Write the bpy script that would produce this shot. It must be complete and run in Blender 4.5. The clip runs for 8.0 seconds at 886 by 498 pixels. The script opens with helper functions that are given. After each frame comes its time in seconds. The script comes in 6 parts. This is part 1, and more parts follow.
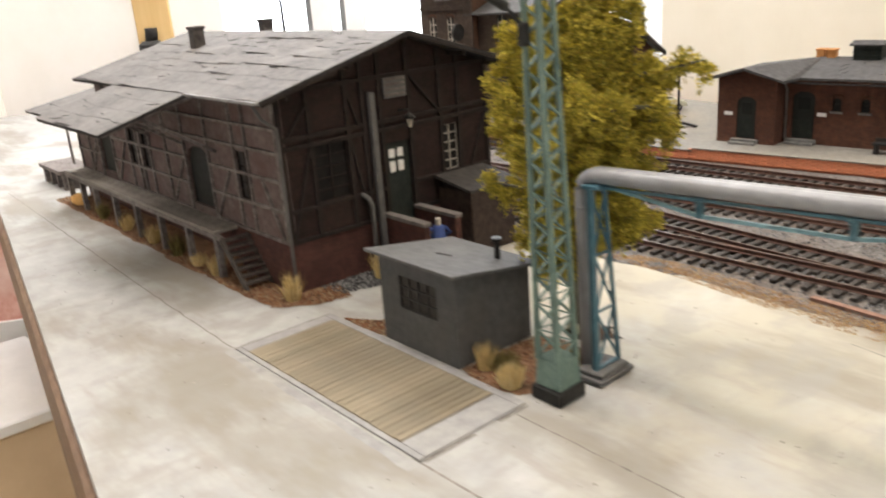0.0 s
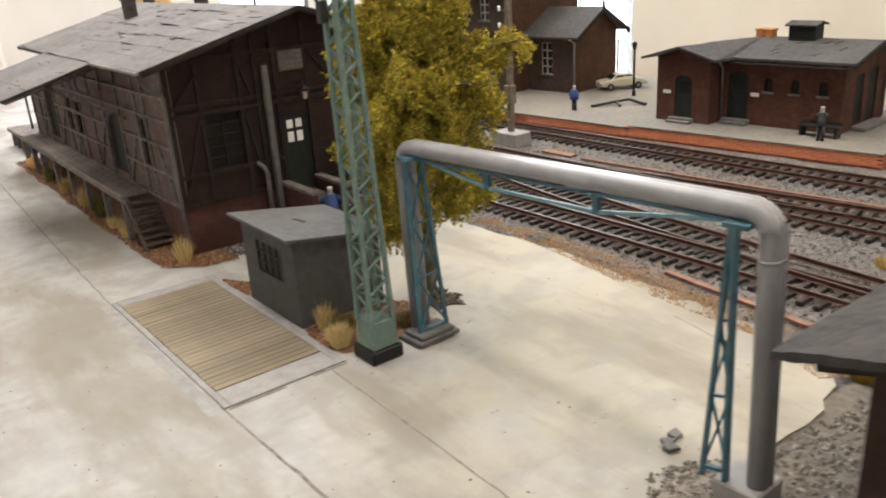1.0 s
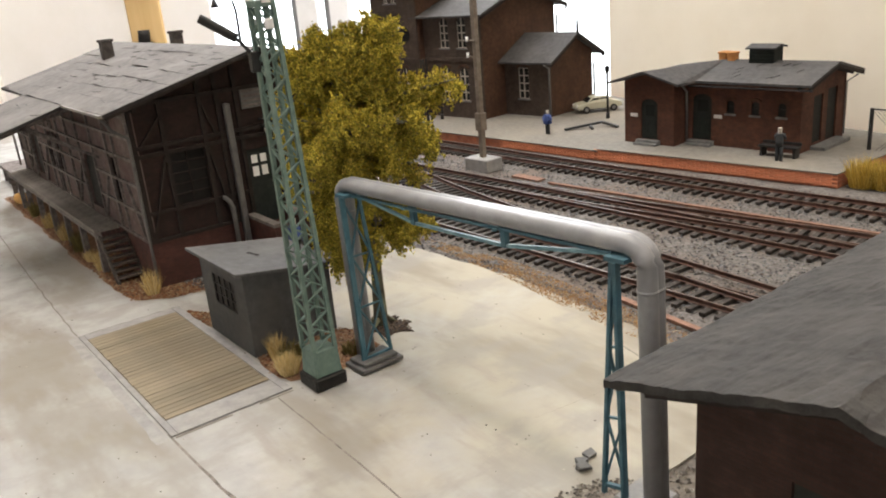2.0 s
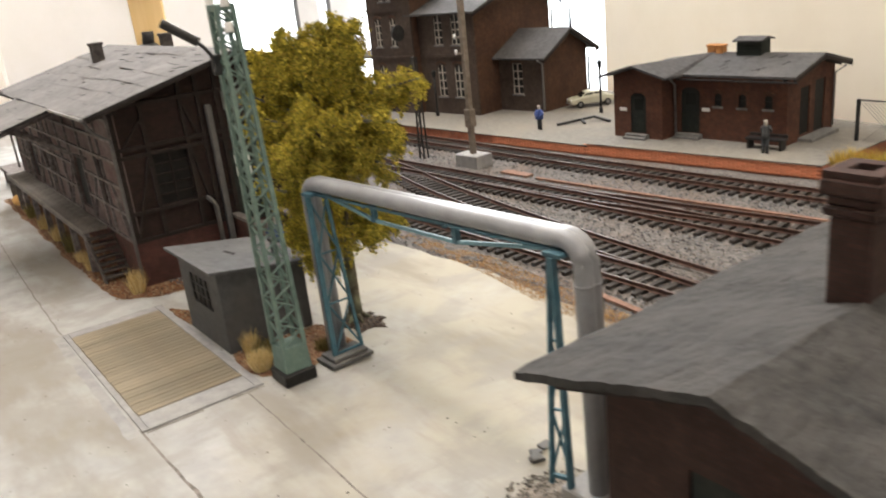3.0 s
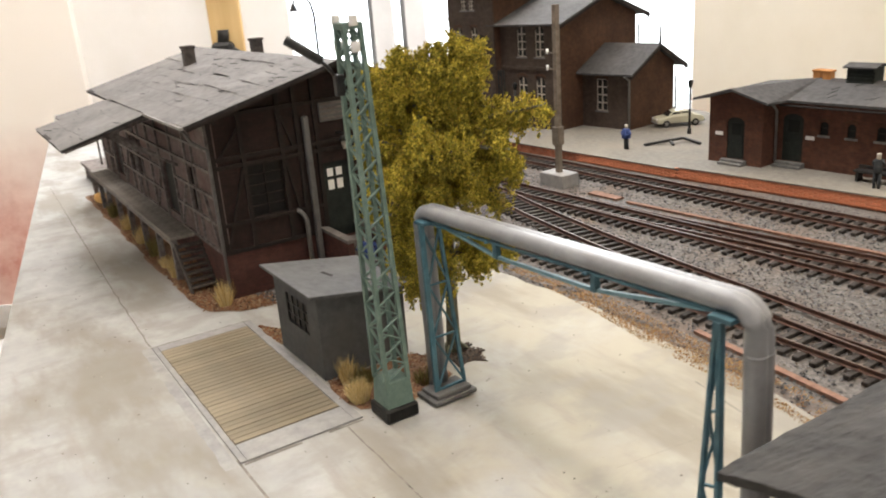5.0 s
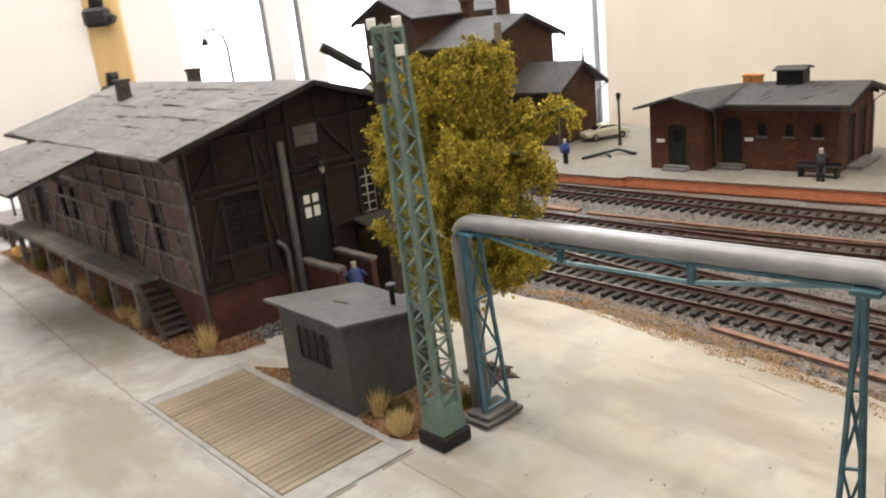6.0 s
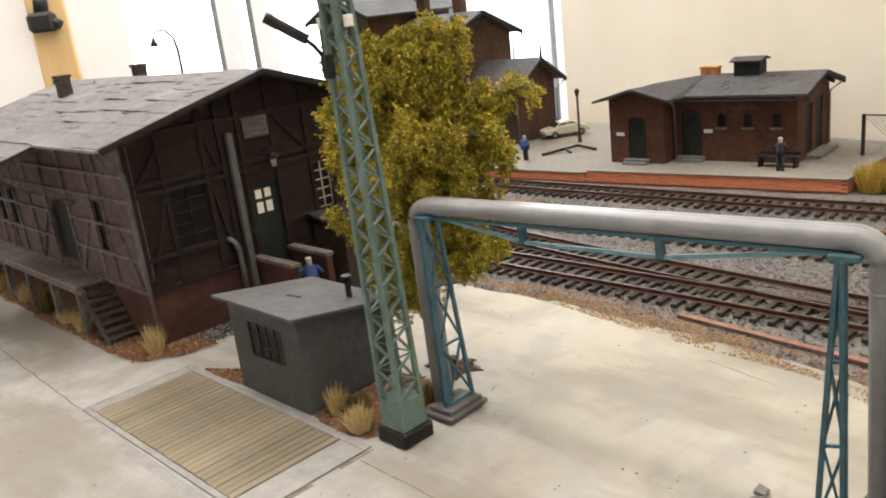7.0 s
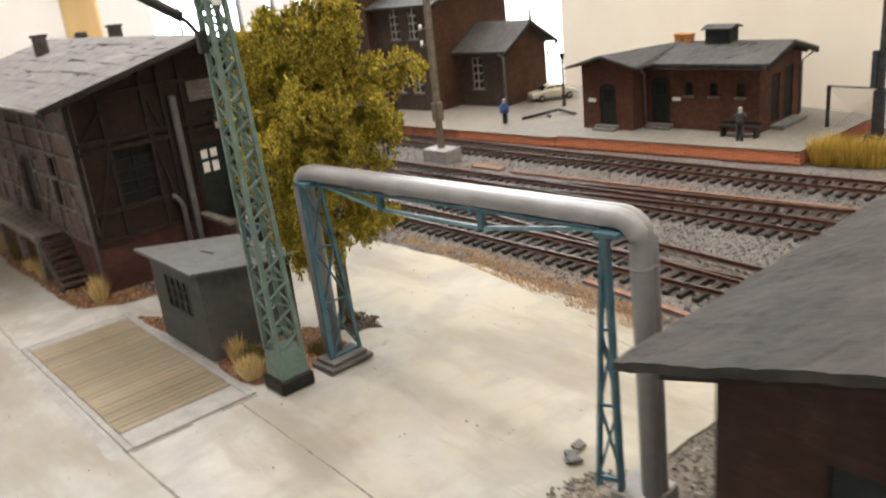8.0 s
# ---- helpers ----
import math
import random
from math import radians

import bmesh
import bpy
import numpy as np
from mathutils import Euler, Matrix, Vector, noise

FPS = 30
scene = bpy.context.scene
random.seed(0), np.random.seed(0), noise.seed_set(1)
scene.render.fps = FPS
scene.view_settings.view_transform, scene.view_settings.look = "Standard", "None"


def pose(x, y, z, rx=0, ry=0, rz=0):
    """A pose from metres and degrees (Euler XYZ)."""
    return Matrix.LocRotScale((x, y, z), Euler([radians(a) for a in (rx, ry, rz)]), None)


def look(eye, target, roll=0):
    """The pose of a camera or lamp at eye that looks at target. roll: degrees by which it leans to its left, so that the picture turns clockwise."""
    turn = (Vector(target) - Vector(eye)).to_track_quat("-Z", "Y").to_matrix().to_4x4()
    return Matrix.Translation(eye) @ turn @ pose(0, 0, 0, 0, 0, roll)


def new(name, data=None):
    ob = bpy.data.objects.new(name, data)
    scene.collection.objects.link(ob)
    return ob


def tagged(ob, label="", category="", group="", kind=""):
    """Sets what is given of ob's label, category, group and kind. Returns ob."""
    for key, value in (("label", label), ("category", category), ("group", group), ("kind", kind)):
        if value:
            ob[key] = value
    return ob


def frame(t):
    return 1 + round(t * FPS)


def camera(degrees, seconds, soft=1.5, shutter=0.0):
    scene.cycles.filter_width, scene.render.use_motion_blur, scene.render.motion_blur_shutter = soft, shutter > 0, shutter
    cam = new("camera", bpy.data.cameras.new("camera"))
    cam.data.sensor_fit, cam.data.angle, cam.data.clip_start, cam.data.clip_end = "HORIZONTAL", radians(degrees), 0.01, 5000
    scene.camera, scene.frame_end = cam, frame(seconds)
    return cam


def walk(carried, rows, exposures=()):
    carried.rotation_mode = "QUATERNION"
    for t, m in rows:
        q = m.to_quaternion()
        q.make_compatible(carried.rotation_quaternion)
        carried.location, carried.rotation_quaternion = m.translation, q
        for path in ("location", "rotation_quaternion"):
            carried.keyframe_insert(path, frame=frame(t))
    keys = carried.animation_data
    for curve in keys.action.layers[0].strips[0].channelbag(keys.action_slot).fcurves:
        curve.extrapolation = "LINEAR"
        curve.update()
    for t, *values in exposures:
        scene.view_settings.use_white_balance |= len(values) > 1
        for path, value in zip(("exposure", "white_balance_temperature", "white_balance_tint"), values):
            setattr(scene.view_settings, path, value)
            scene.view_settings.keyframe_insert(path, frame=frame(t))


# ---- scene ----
cam = camera(58.0, 8.0, soft=1.9, shutter=0.5)
PATH = [
    (0, (0.272, -0.116, 0.13), (-1.193, 1.088, -0.505), -4.3),
    (0.5, (0.306, -0.095, 0.127), (-1.163, 1.08, -0.551), -3.6),
    (1, (0.328, -0.072, 0.128), (-1.176, 1.051, -0.562), -3.7),
    (1.5, (0.348, -0.061, 0.13), (-1.174, 1.062, -0.52), -5.3),
    (2.8, (0.358, -0.054, 0.141), (-1.183, 1.047, -0.502), -4.8),
    (3, (0.367, -0.047, 0.135), (-1.183, 1.035, -0.517), -6.2),
    (3.5, (0.373, -0.035, 0.134), (-1.201, 0.992, -0.548), -5.2),
    (4, (0.356, -0.037, 0.149), (-1.243, 0.958, -0.524), -4.8),
    (4.5, (0.349, -0.043, 0.163), (-1.291, 0.91, -0.473), -4.7),
    (4.7, (0.348, -0.047, 0.154), (-1.293, 0.902, -0.484), -4.6),
    (5.8, (0.302, -0.085, 0.135), (-1.176, 1.123, -0.462), -5.3),
    (6, (0.298, -0.09, 0.136), (-1.164, 1.147, -0.443), -6.4),
    (6.5, (0.291, -0.086, 0.13), (-1.131, 1.22, -0.39), -7.3),
    (7, (0.291, -0.083, 0.125), (-1.11, 1.228, -0.442), -6.8),
    (7.5, (0.308, -0.075, 0.123), (-1.067, 1.264, -0.439), -6.3),
    (8, (0.339, -0.055, 0.127), (-1.117, 1.147, -0.531), -6.3),
]
walk(cam, [(t, look(eye, target, roll)) for t, eye, target, roll in PATH],
     [(0.0, 0.09), (0.9, -0.07), (1.5, -0.24), (2.6, -0.12), (4.0, -0.07), (8.0, -0.05)])

# ---- world, lights ----
world = bpy.data.worlds.new("world")
scene.world = world
world.use_nodes = True
WN, WL = world.node_tree.nodes, world.node_tree.links
sky = WN.new("ShaderNodeTexSky")
sky.sky_type, sky.sun_disc = "NISHITA", False
sky.sun_elevation, sky.sun_rotation = radians(40), radians(-50)
WL.new(sky.outputs[0], WN["Background"].inputs[0])
WN["Background"].inputs[1].default_value = 0.15


def area_lamp(name, eye, target, sx, sy, power, colour):
    d = bpy.data.lights.new(name, "AREA")
    d.shape, d.size, d.size_y, d.energy, d.color = "RECTANGLE", sx, sy, power, colour
    ob = new(name, d)
    ob.matrix_world = look(eye, target)
    return ob


# ceiling strip lamps of the room and the daylight in its windows
area_lamp("ceiling_lamp", (0.35, 0.02, 1.5), (0.38, 1.0, 0.4), 1.7, 0.3, 21.0, (1.0, 0.905, 0.815))
area_lamp("ceiling_lamp", (-0.75, 0.2, 1.5), (-0.85, 0.2, 0), 1.2, 0.3, 19.0, (1.0, 0.93, 0.87))
area_lamp("window_daylight", (-0.80, 0.74, 0.55), (0.1, 0.1, 0.0), 1.0, 0.8, 18.0, (0.92, 0.955, 1.0))

# ---- helpers for building; coordinates in centimetres ----
CM = 0.01
RNG = random.Random(7)


def V(*a):
    return Vector(a)


def box(bm, x0, x1, y0, y1, z0, z1):
    vs = [bm.verts.new((x, y, z)) for z in (z0, z1) for x, y in ((x0, y0), (x1, y0), (x1, y1), (x0, y1))]
    for f in ((3, 2, 1, 0), (4, 5, 6, 7), (0, 1, 5, 4), (1, 2, 6, 5), (2, 3, 7, 6), (3, 0, 4, 7)):
        bm.faces.new([vs[i] for i in f])
    return vs


def beam(bm, p, q, w, h=None, up=(0, 0, 1)):
    """A bar of section w by h from p to q."""
    h = w if h is None else h
    p, q = Vector(p), Vector(q)
    d = (q - p).normalized()
    u = Vector(up)
    if abs(d.dot(u)) > 0.98:
        u = Vector((0, 1, 0))
    s = d.cross(u).normalized() * w / 2
    t = s.cross(d).normalized() * h / 2
    vs = [bm.verts.new(c + a * s + b * t) for c in (p, q) for a, b in ((-1, -1), (1, -1), (1, 1), (-1, 1))]
    for f in ((3, 2, 1, 0), (4, 5, 6, 7), (0, 1, 5, 4), (1, 2, 6, 5), (2, 3, 7, 6), (3, 0, 4, 7)):
        bm.faces.new([vs[i] for i in f])


def tube(bm, pts, r, n=12, r_end=None, cap=True):
    """A round tube along a line of points."""
    pts = [Vector(p) for p in pts]
    rings = []
    for i, p in enumerate(pts):
        d = (pts[min(i + 1, len(pts) - 1)] - pts[max(i - 1, 0)]).normalized()
        u = Vector((0, 0, 1)) if abs(d.z) < 0.95 else Vector((0, 1, 0))
        s = d.cross(u).normalized()
        t = s.cross(d).normalized()
        k = i / (len(pts) - 1)
        rr = r if r_end is None else r + (r_end - r) * k
        rings.append([bm.verts.new(p + (s * math.cos(a) + t * math.sin(a)) * rr) for a in (2 * math.pi * j / n for j in range(n))])
    for a, b in zip(rings, rings[1:]):
        for j in range(n):
            f = bm.faces.new((a[j], a[(j + 1) % n], b[(j + 1) % n], b[j]))
            f.smooth = True
    if cap:
        bm.faces.new(rings[0][::-1])
        bm.faces.new(rings[-1])


def prism(bm, pts, off):
    """A slab: a polygon and its copy moved by off."""
    a = [bm.verts.new(p) for p in pts]
    b = [bm.verts.new(Vector(p) + Vector(off)) for p in pts]
    n = len(a)
    bm.faces.new(a[::-1])
    bm.faces.new(b)
    for i in range(n):
        bm.faces.new((a[i], a[(i + 1) % n], b[(i + 1) % n], b[i]))


def thing(name, x, y, z, rz=0.0, label="", category="", group="", kind=""):
    ob = new(name)
    ob.empty_display_size = 0.01
    ob.matrix_basis = pose(x * CM, y * CM, z * CM, 0, 0, rz)
    return tagged(ob, label, category, group, kind)


def part(name, bm, material, parent=None, label="", bevel=0.0):
    """Links a bmesh, in centimetres, as one mesh object under a thing."""
    bmesh.ops.recalc_face_normals(bm, faces=bm.faces)
    if bevel:
        bmesh.ops.bevel(bm, geom=list(bm.edges), offset=bevel, segments=1, affect="EDGES")
    bmesh.ops.scale(bm, vec=(CM, CM, CM), verts=bm.verts)
    me = bpy.data.meshes.new(name)
    bm.to_mesh(me)
    bm.free()
    me.materials.append(material)
    ob = new(name, me)
    ob.parent = parent
    if label:
        tagged(ob, label)
    return ob


def boxpart(name, dims, material, parent, label="", bevel=0.0):
    bm = bmesh.new()
    box(bm, *dims)
    return part(name, bm, material, parent, label, bevel)


def beampart(name, p, q, w, h, material, parent, up=(0, 0, 1), label=""):
    bm = bmesh.new()
    beam(bm, p, q, w, h, up)
    return part(name, bm, material, parent, label)


def share(name, mesh_from, parent, m):
    """One more piece on the mesh of another."""
    ob = new(name, mesh_from.data)
    ob.parent = parent
    ob.matrix_basis = m
    return ob


def soup(name, verts, faces, material, parent=None):
    me = bpy.data.meshes.new(name)
    me.from_pydata([tuple(c * CM for c in v) for v in verts], [], faces)
    me.materials.append(material)
    ob = new(name, me)
    ob.parent = parent
    return ob


# ---- materials ----
def mat(name, c1, c2, scale=300.0, rough=0.8, bump=0.3, metal=0.0, c3=None, blotch=40.0, amount=0.5, spec=0.3, vary=0.0, streak=None):
    """Two tones of fine grain, a third in larger stains, bump and some gloss variation."""
    m = bpy.data.materials.new(name)
    m.use_nodes = True
    N, L = m.node_tree.nodes, m.node_tree.links
    B = N["Principled BSDF"]
    tc = N.new("ShaderNodeTexCoord")
    src = tc.outputs["Object"]
    if streak:
        mp = N.new("ShaderNodeMapping")
        mp.inputs["Scale"].default_value = streak
        L.new(src, mp.inputs[0])
        src = mp.outputs[0]
    n1 = N.new("ShaderNodeTexNoise")
    n1.inputs["Scale"].default_value, n1.inputs["Detail"].default_value, n1.inputs["Roughness"].default_value = scale, 6, 0.65
    L.new(src, n1.inputs["Vector"])
    r1 = N.new("ShaderNodeValToRGB")
    r1.color_ramp.elements[0].position, r1.color_ramp.elements[1].position = 0.35, 0.65
    r1.color_ramp.elements[0].color, r1.color_ramp.elements[1].color = (*c1, 1), (*c2, 1)
    L.new(n1.outputs[0], r1.inputs[0])
    col = r1.outputs[0]
    if c3:
        n2 = N.new("ShaderNodeTexNoise")
        n2.inputs["Scale"].default_value, n2.inputs["Detail"].default_value = blotch, 4
        L.new(tc.outputs["Object"], n2.inputs["Vector"])
        r2 = N.new("ShaderNodeValToRGB")
        r2.color_ramp.elements[0].position, r2.color_ramp.elements[1].position = 0.45, 0.7
        r2.color_ramp.elements[1].color = (amount, amount, amount, 1)
        r2.color_ramp.elements[0].color = (0, 0, 0, 1)
        L.new(n2.outputs[0], r2.inputs[0])
        mx = N.new("ShaderNodeMix")
        mx.data_type = "RGBA"
        L.new(r2.outputs[0], mx.inputs[0])
        L.new(col, mx.inputs[6])
        mx.inputs[7].default_value = (*c3, 1)
        col = mx.outputs[2]
    if vary:
        oi = N.new("ShaderNodeObjectInfo")
        hv = N.new("ShaderNodeHueSaturation")
        mr = N.new("ShaderNodeMapRange")
        mr.inputs[3].default_value, mr.inputs[4].default_value = 1 - vary, 1 + vary
        L.new(oi.outputs["Random"], mr.inputs[0])
        L.new(mr.outputs[0], hv.inputs["Value"])
        L.new(col, hv.inputs["Color"])
        col = hv.outputs[0]
    L.new(col, B.inputs["Base Color"])
    B.inputs["Roughness"].default_value, B.inputs["Metallic"].default_value = rough, metal
    B.inputs["Specular IOR Level"].default_value = spec
    if bump:
        bp = N.new("ShaderNodeBump")
        bp.inputs["Strength"].default_value, bp.inputs["Distance"].default_value = bump, 0.0006
        L.new(n1.outputs[0], bp.inputs["Height"])
        L.new(bp.outputs[0], B.inputs["Normal"])
    return m


def island_mat(name, tones, rough=0.9, fine=900.0):
    """Loose bits: each one takes a tone of its own."""
    m = mat(name, (0.72, 0.72, 0.72), (1, 1, 1), fine, rough, 0.2)
    N, L = m.node_tree.nodes, m.node_tree.links
    g = N.new("ShaderNodeNewGeometry")
    r = N.new("ShaderNodeValToRGB")
    r.color_ramp.interpolation = "CONSTANT"
    while len(r.color_ramp.elements) < len(tones):
        r.color_ramp.elements.new(0.5)
    for i, c in enumerate(tones):
        r.color_ramp.elements[i].position = i / len(tones)
        r.color_ramp.elements[i].color = (*c, 1)
    L.new(g.outputs["Random Per Island"], r.inputs[0])
    B = N["Principled BSDF"]
    old = B.inputs["Base Color"].links[0].from_socket
    mx = N.new("ShaderNodeMix")
    mx.data_type, mx.blend_type = "RGBA", "MULTIPLY"
    mx.inputs[0].default_value = 1.0
    L.new(r.outputs[0], mx.inputs[6])
    L.new(old, mx.inputs[7])
    L.new(mx.outputs[2], B.inputs["Base Color"])
    return m


def brick_mat(name, a, b, mortar, bw, bh, rough=0.85):
    """Printed courses of model brick, too small to be built singly."""
    m = mat(name, (0.6, 0.6, 0.6), (1, 1, 1), 250, rough, 0.2, c3=(0.45, 0.42, 0.42), blotch=60, amount=0.6)
    N, L = m.node_tree.nodes, m.node_tree.links
    tc = N.new("ShaderNodeTexCoord")
    sep = N.new("ShaderNodeSeparateXYZ")
    L.new(tc.outputs["Object"], sep.inputs[0])
    ad = N.new("ShaderNodeMath")
    L.new(sep.outputs[0], ad.inputs[0])
    L.new(sep.outputs[1], ad.inputs[1])
    cmb = N.new("ShaderNodeCombineXYZ")
    L.new(ad.outputs[0], cmb.inputs[0])
    L.new(sep.outputs[2], cmb.inputs[1])
    br = N.new("ShaderNodeTexBrick")
    br.inputs["Scale"].default_value = 1.0
    br.inputs["Brick Width"].default_value, br.inputs["Row Height"].default_value = bw * CM, bh * CM
    br.inputs["Mortar Size"].default_value = bh * CM * 0.09
    br.inputs["Color1"].default_value, br.inputs["Color2"].default_value, br.inputs["Mortar"].default_value = (*a, 1), (*b, 1), (*mortar, 1)
    L.new(cmb.outputs[0], br.inputs["Vector"])
    B = N["Principled BSDF"]
    old = B.inputs["Base Color"].links[0].from_socket
    mx = N.new("ShaderNodeMix")
    mx.data_type, mx.blend_type = "RGBA", "MULTIPLY"
    mx.inputs[0].default_value = 1.0
    L.new(br.outputs[0], mx.inputs[6])
    L.new(old, mx.inputs[7])
    L.new(mx.outputs[2], B.inputs["Base Color"])
    bp = N.new("ShaderNodeBump")
    bp.invert = True
    bp.inputs["Strength"].default_value, bp.inputs["Distance"].default_value = 0.5, 0.0002
    L.new(br.outputs["Fac"], bp.inputs["Height"])
    L.new(bp.outputs[0], B.inputs["Normal"])
    return m


def glow_mat(name, colour, strength):
    m = bpy.data.materials.new(name)
    m.use_nodes = True
    B = m.node_tree.nodes["Principled BSDF"]
    B.inputs["Base Color"].default_value = (*colour, 1)
    B.inputs["Emission Color"].default_value = (*colour, 1)
    B.inputs["Emission Strength"].default_value = strength
    return m


def glass_mat(name, tint):
    m = mat(name, tint, tint, 100, 0.22, 0.0, spec=0.3)
    return m


CONCRETE = mat("yard_concrete", (0.345, 0.35, 0.35), (0.425, 0.43, 0.425), 90, 0.85, 0.12, c3=(0.31, 0.31, 0.305), blotch=14, amount=0.7)


def yard_stains(m):
    """Sandy paint over the far half of the yard, brown smears, and fine dark specks."""
    N, L = m.node_tree.nodes, m.node_tree.links
    B = N["Principled BSDF"]
    tc = N.new("ShaderNodeTexCoord")
    sep = N.new("ShaderNodeSeparateXYZ")
    L.new(tc.outputs["Object"], sep.inputs[0])

    def layer(col, scale, lo, hi, amount, colour, stretch=(1, 1, 1), area=None):
        mp = N.new("ShaderNodeMapping")
        mp.inputs["Scale"].default_value = stretch
        L.new(tc.outputs["Object"], mp.inputs[0])
        n = N.new("ShaderNodeTexNoise")
        n.inputs["Scale"].default_value, n.inputs["Detail"].default_value, n.inputs["Roughness"].default_value = scale, 5, 0.6
        L.new(mp.outputs[0], n.inputs["Vector"])
        value = n.outputs[0]
        if area:
            along = N.new("ShaderNodeMath")
            along.operation = "MULTIPLY_ADD"
            along.inputs[1].default_value, along.inputs[2].default_value = area[0], area[1]
            L.new(sep.outputs[0], along.inputs[0])
            across = N.new("ShaderNodeMath")
            across.operation = "MULTIPLY_ADD"
            across.inputs[1].default_value = area[2]
            L.new(sep.outputs[1], across.inputs[0])
            L.new(along.outputs[0], across.inputs[2])
            both = N.new("ShaderNodeMath")
            both.use_clamp = False
            L.new(value, both.inputs[0])
            L.new(across.outputs[0], both.inputs[1])
            value = both.outputs[0]
        r = N.new("ShaderNodeMapRange")
        r.interpolation_type = "SMOOTHSTEP"
        r.inputs[1].default_value, r.inputs[2].default_value, r.inputs[4].default_value = lo, hi, amount
        L.new(value, r.inputs[0])
        mx = N.new("ShaderNodeMix")
        mx.data_type = "RGBA"
        L.new(r.outputs[0], mx.inputs[0])
        L.new(col, mx.inputs[6])
        mx.inputs[7].default_value = (*colour, 1)
        return mx.outputs[2]
    col = B.inputs["Base Color"].links[0].from_socket
    col = layer(col, 22, 0.45, 0.85, 0.85, (0.365, 0.335, 0.262), area=(1.2, -0.22, 3.0))
    col = layer(col, 30, 0.52, 0.74, 0.5, (0.42, 0.41, 0.355), area=(1.0, -0.12, 0.0))
    col = layer(col, 12, 0.45, 0.63, 0.75, (0.215, 0.192, 0.158), stretch=(0.6, 1.6, 1))
    col = layer(col, 48, 0.54, 0.70, 0.55, (0.28, 0.255, 0.225), stretch=(0.35, 1.3, 1))
    col = layer(col, 30, 0.48, 0.63, 0.55, (0.27, 0.258, 0.235), stretch=(1.4, 0.7, 1))
    col = layer(col, 420, 0.70, 0.76, 0.6, (0.25, 0.23, 0.20))
    L.new(col, B.inputs["Base Color"])


yard_stains(CONCRETE)
GRIMYFOOT = mat("grimy_concrete_foot", (0.075, 0.076, 0.078), (0.13, 0.13, 0.13), 250, 0.8, 0.3, c3=(0.19, 0.185, 0.175), blotch=70, amount=0.5)
SLABGREY = mat("grey_concrete_kerb", (0.24, 0.24, 0.245), (0.32, 0.32, 0.32), 200, 0.85, 0.2, c3=(0.38, 0.37, 0.345), blotch=50)
JOINT = mat("joint_dirt", (0.12, 0.11, 0.10), (0.26, 0.24, 0.215), 300, 0.95, 0.2)
PLANK = mat("weathered_plank", (0.155, 0.13, 0.09), (0.275, 0.237, 0.172), 250, 0.8, 0.4, c3=(0.17, 0.15, 0.115), blotch=60, amount=0.5, vary=0.14, streak=(1, 0.08, 1))
FELT = mat("roofing_felt", (0.105, 0.10, 0.10), (0.17, 0.165, 0.165), 220, 0.85, 0.5, c3=(0.22, 0.215, 0.21), blotch=30, amount=0.6, vary=0.018)
FELTDARK = mat("dark_felt_edge", (0.02, 0.02, 0.02), (0.05, 0.045, 0.045), 300, 0.9, 0.3)
NEARFELT = mat("sanded_felt", (0.024, 0.024, 0.0235), (0.05, 0.048, 0.046), 330, 0.85, 1.0, c3=(0.072, 0.068, 0.064), blotch=70, amount=0.6)
# gable's shade is painted in: darker infill, timber and glass than the long side's
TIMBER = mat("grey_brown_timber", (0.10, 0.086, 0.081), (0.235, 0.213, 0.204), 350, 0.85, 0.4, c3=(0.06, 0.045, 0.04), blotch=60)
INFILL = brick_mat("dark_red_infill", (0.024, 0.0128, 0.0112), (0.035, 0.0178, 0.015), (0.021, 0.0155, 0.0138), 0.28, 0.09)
DUSTYLIT = mat("dusty_lit_plum_infill", (0.102, 0.075, 0.07), (0.16, 0.125, 0.118), 260, 0.9, 0.4, c3=(0.10, 0.055, 0.049), blotch=55, amount=0.7)
INFILLRED = brick_mat("red_base_brick", (0.085, 0.034, 0.028), (0.115, 0.044, 0.036), (0.045, 0.031, 0.027), 0.28, 0.09)
DARKWOOD = mat("dark_door_wood", (0.006, 0.007, 0.0065), (0.016, 0.017, 0.015), 350, 0.7, 0.3)
GREENDOOR = mat("dark_green_paint", (0.009, 0.013, 0.0115), (0.018, 0.024, 0.021), 300, 0.7, 0.2)
GRIMYGLINTGLASS = mat("grimy_glint_glass", (0.028, 0.025, 0.024), (0.05, 0.045, 0.043), 200, 0.6, 0.1, spec=0.2)
GABLEGLASS = mat("gable_window_glass", (0.008, 0.0075, 0.0075), (0.016, 0.015, 0.0145), 200, 0.6, 0.1, spec=0.15)
DARKGLASS = glass_mat("dark_window_glass", (0.02, 0.022, 0.022))
PALEPAINT = mat("pale_window_paint", (0.38, 0.35, 0.30), (0.50, 0.46, 0.41), 300, 0.6, 0.1)
HUTGREY = mat("grey_hut_render", (0.064, 0.067, 0.07), (0.094, 0.096, 0.098), 260, 0.8, 0.25, c3=(0.085, 0.08, 0.075), blotch=50)
HUTROOF = mat("grey_hut_roof", (0.078, 0.08, 0.083), (0.112, 0.113, 0.116), 300, 0.8, 0.3, c3=(0.15, 0.15, 0.148), blotch=50)
PYLON = mat("grey_green_lattice", (0.105, 0.165, 0.145), (0.165, 0.235, 0.208), 300, 0.6, 0.2, c3=(0.10, 0.15, 0.12), blotch=80)
BLACKBASE = mat("black_base_paint", (0.004, 0.004, 0.004), (0.014, 0.014, 0.013), 300, 0.45, 0.5, spec=0.3)
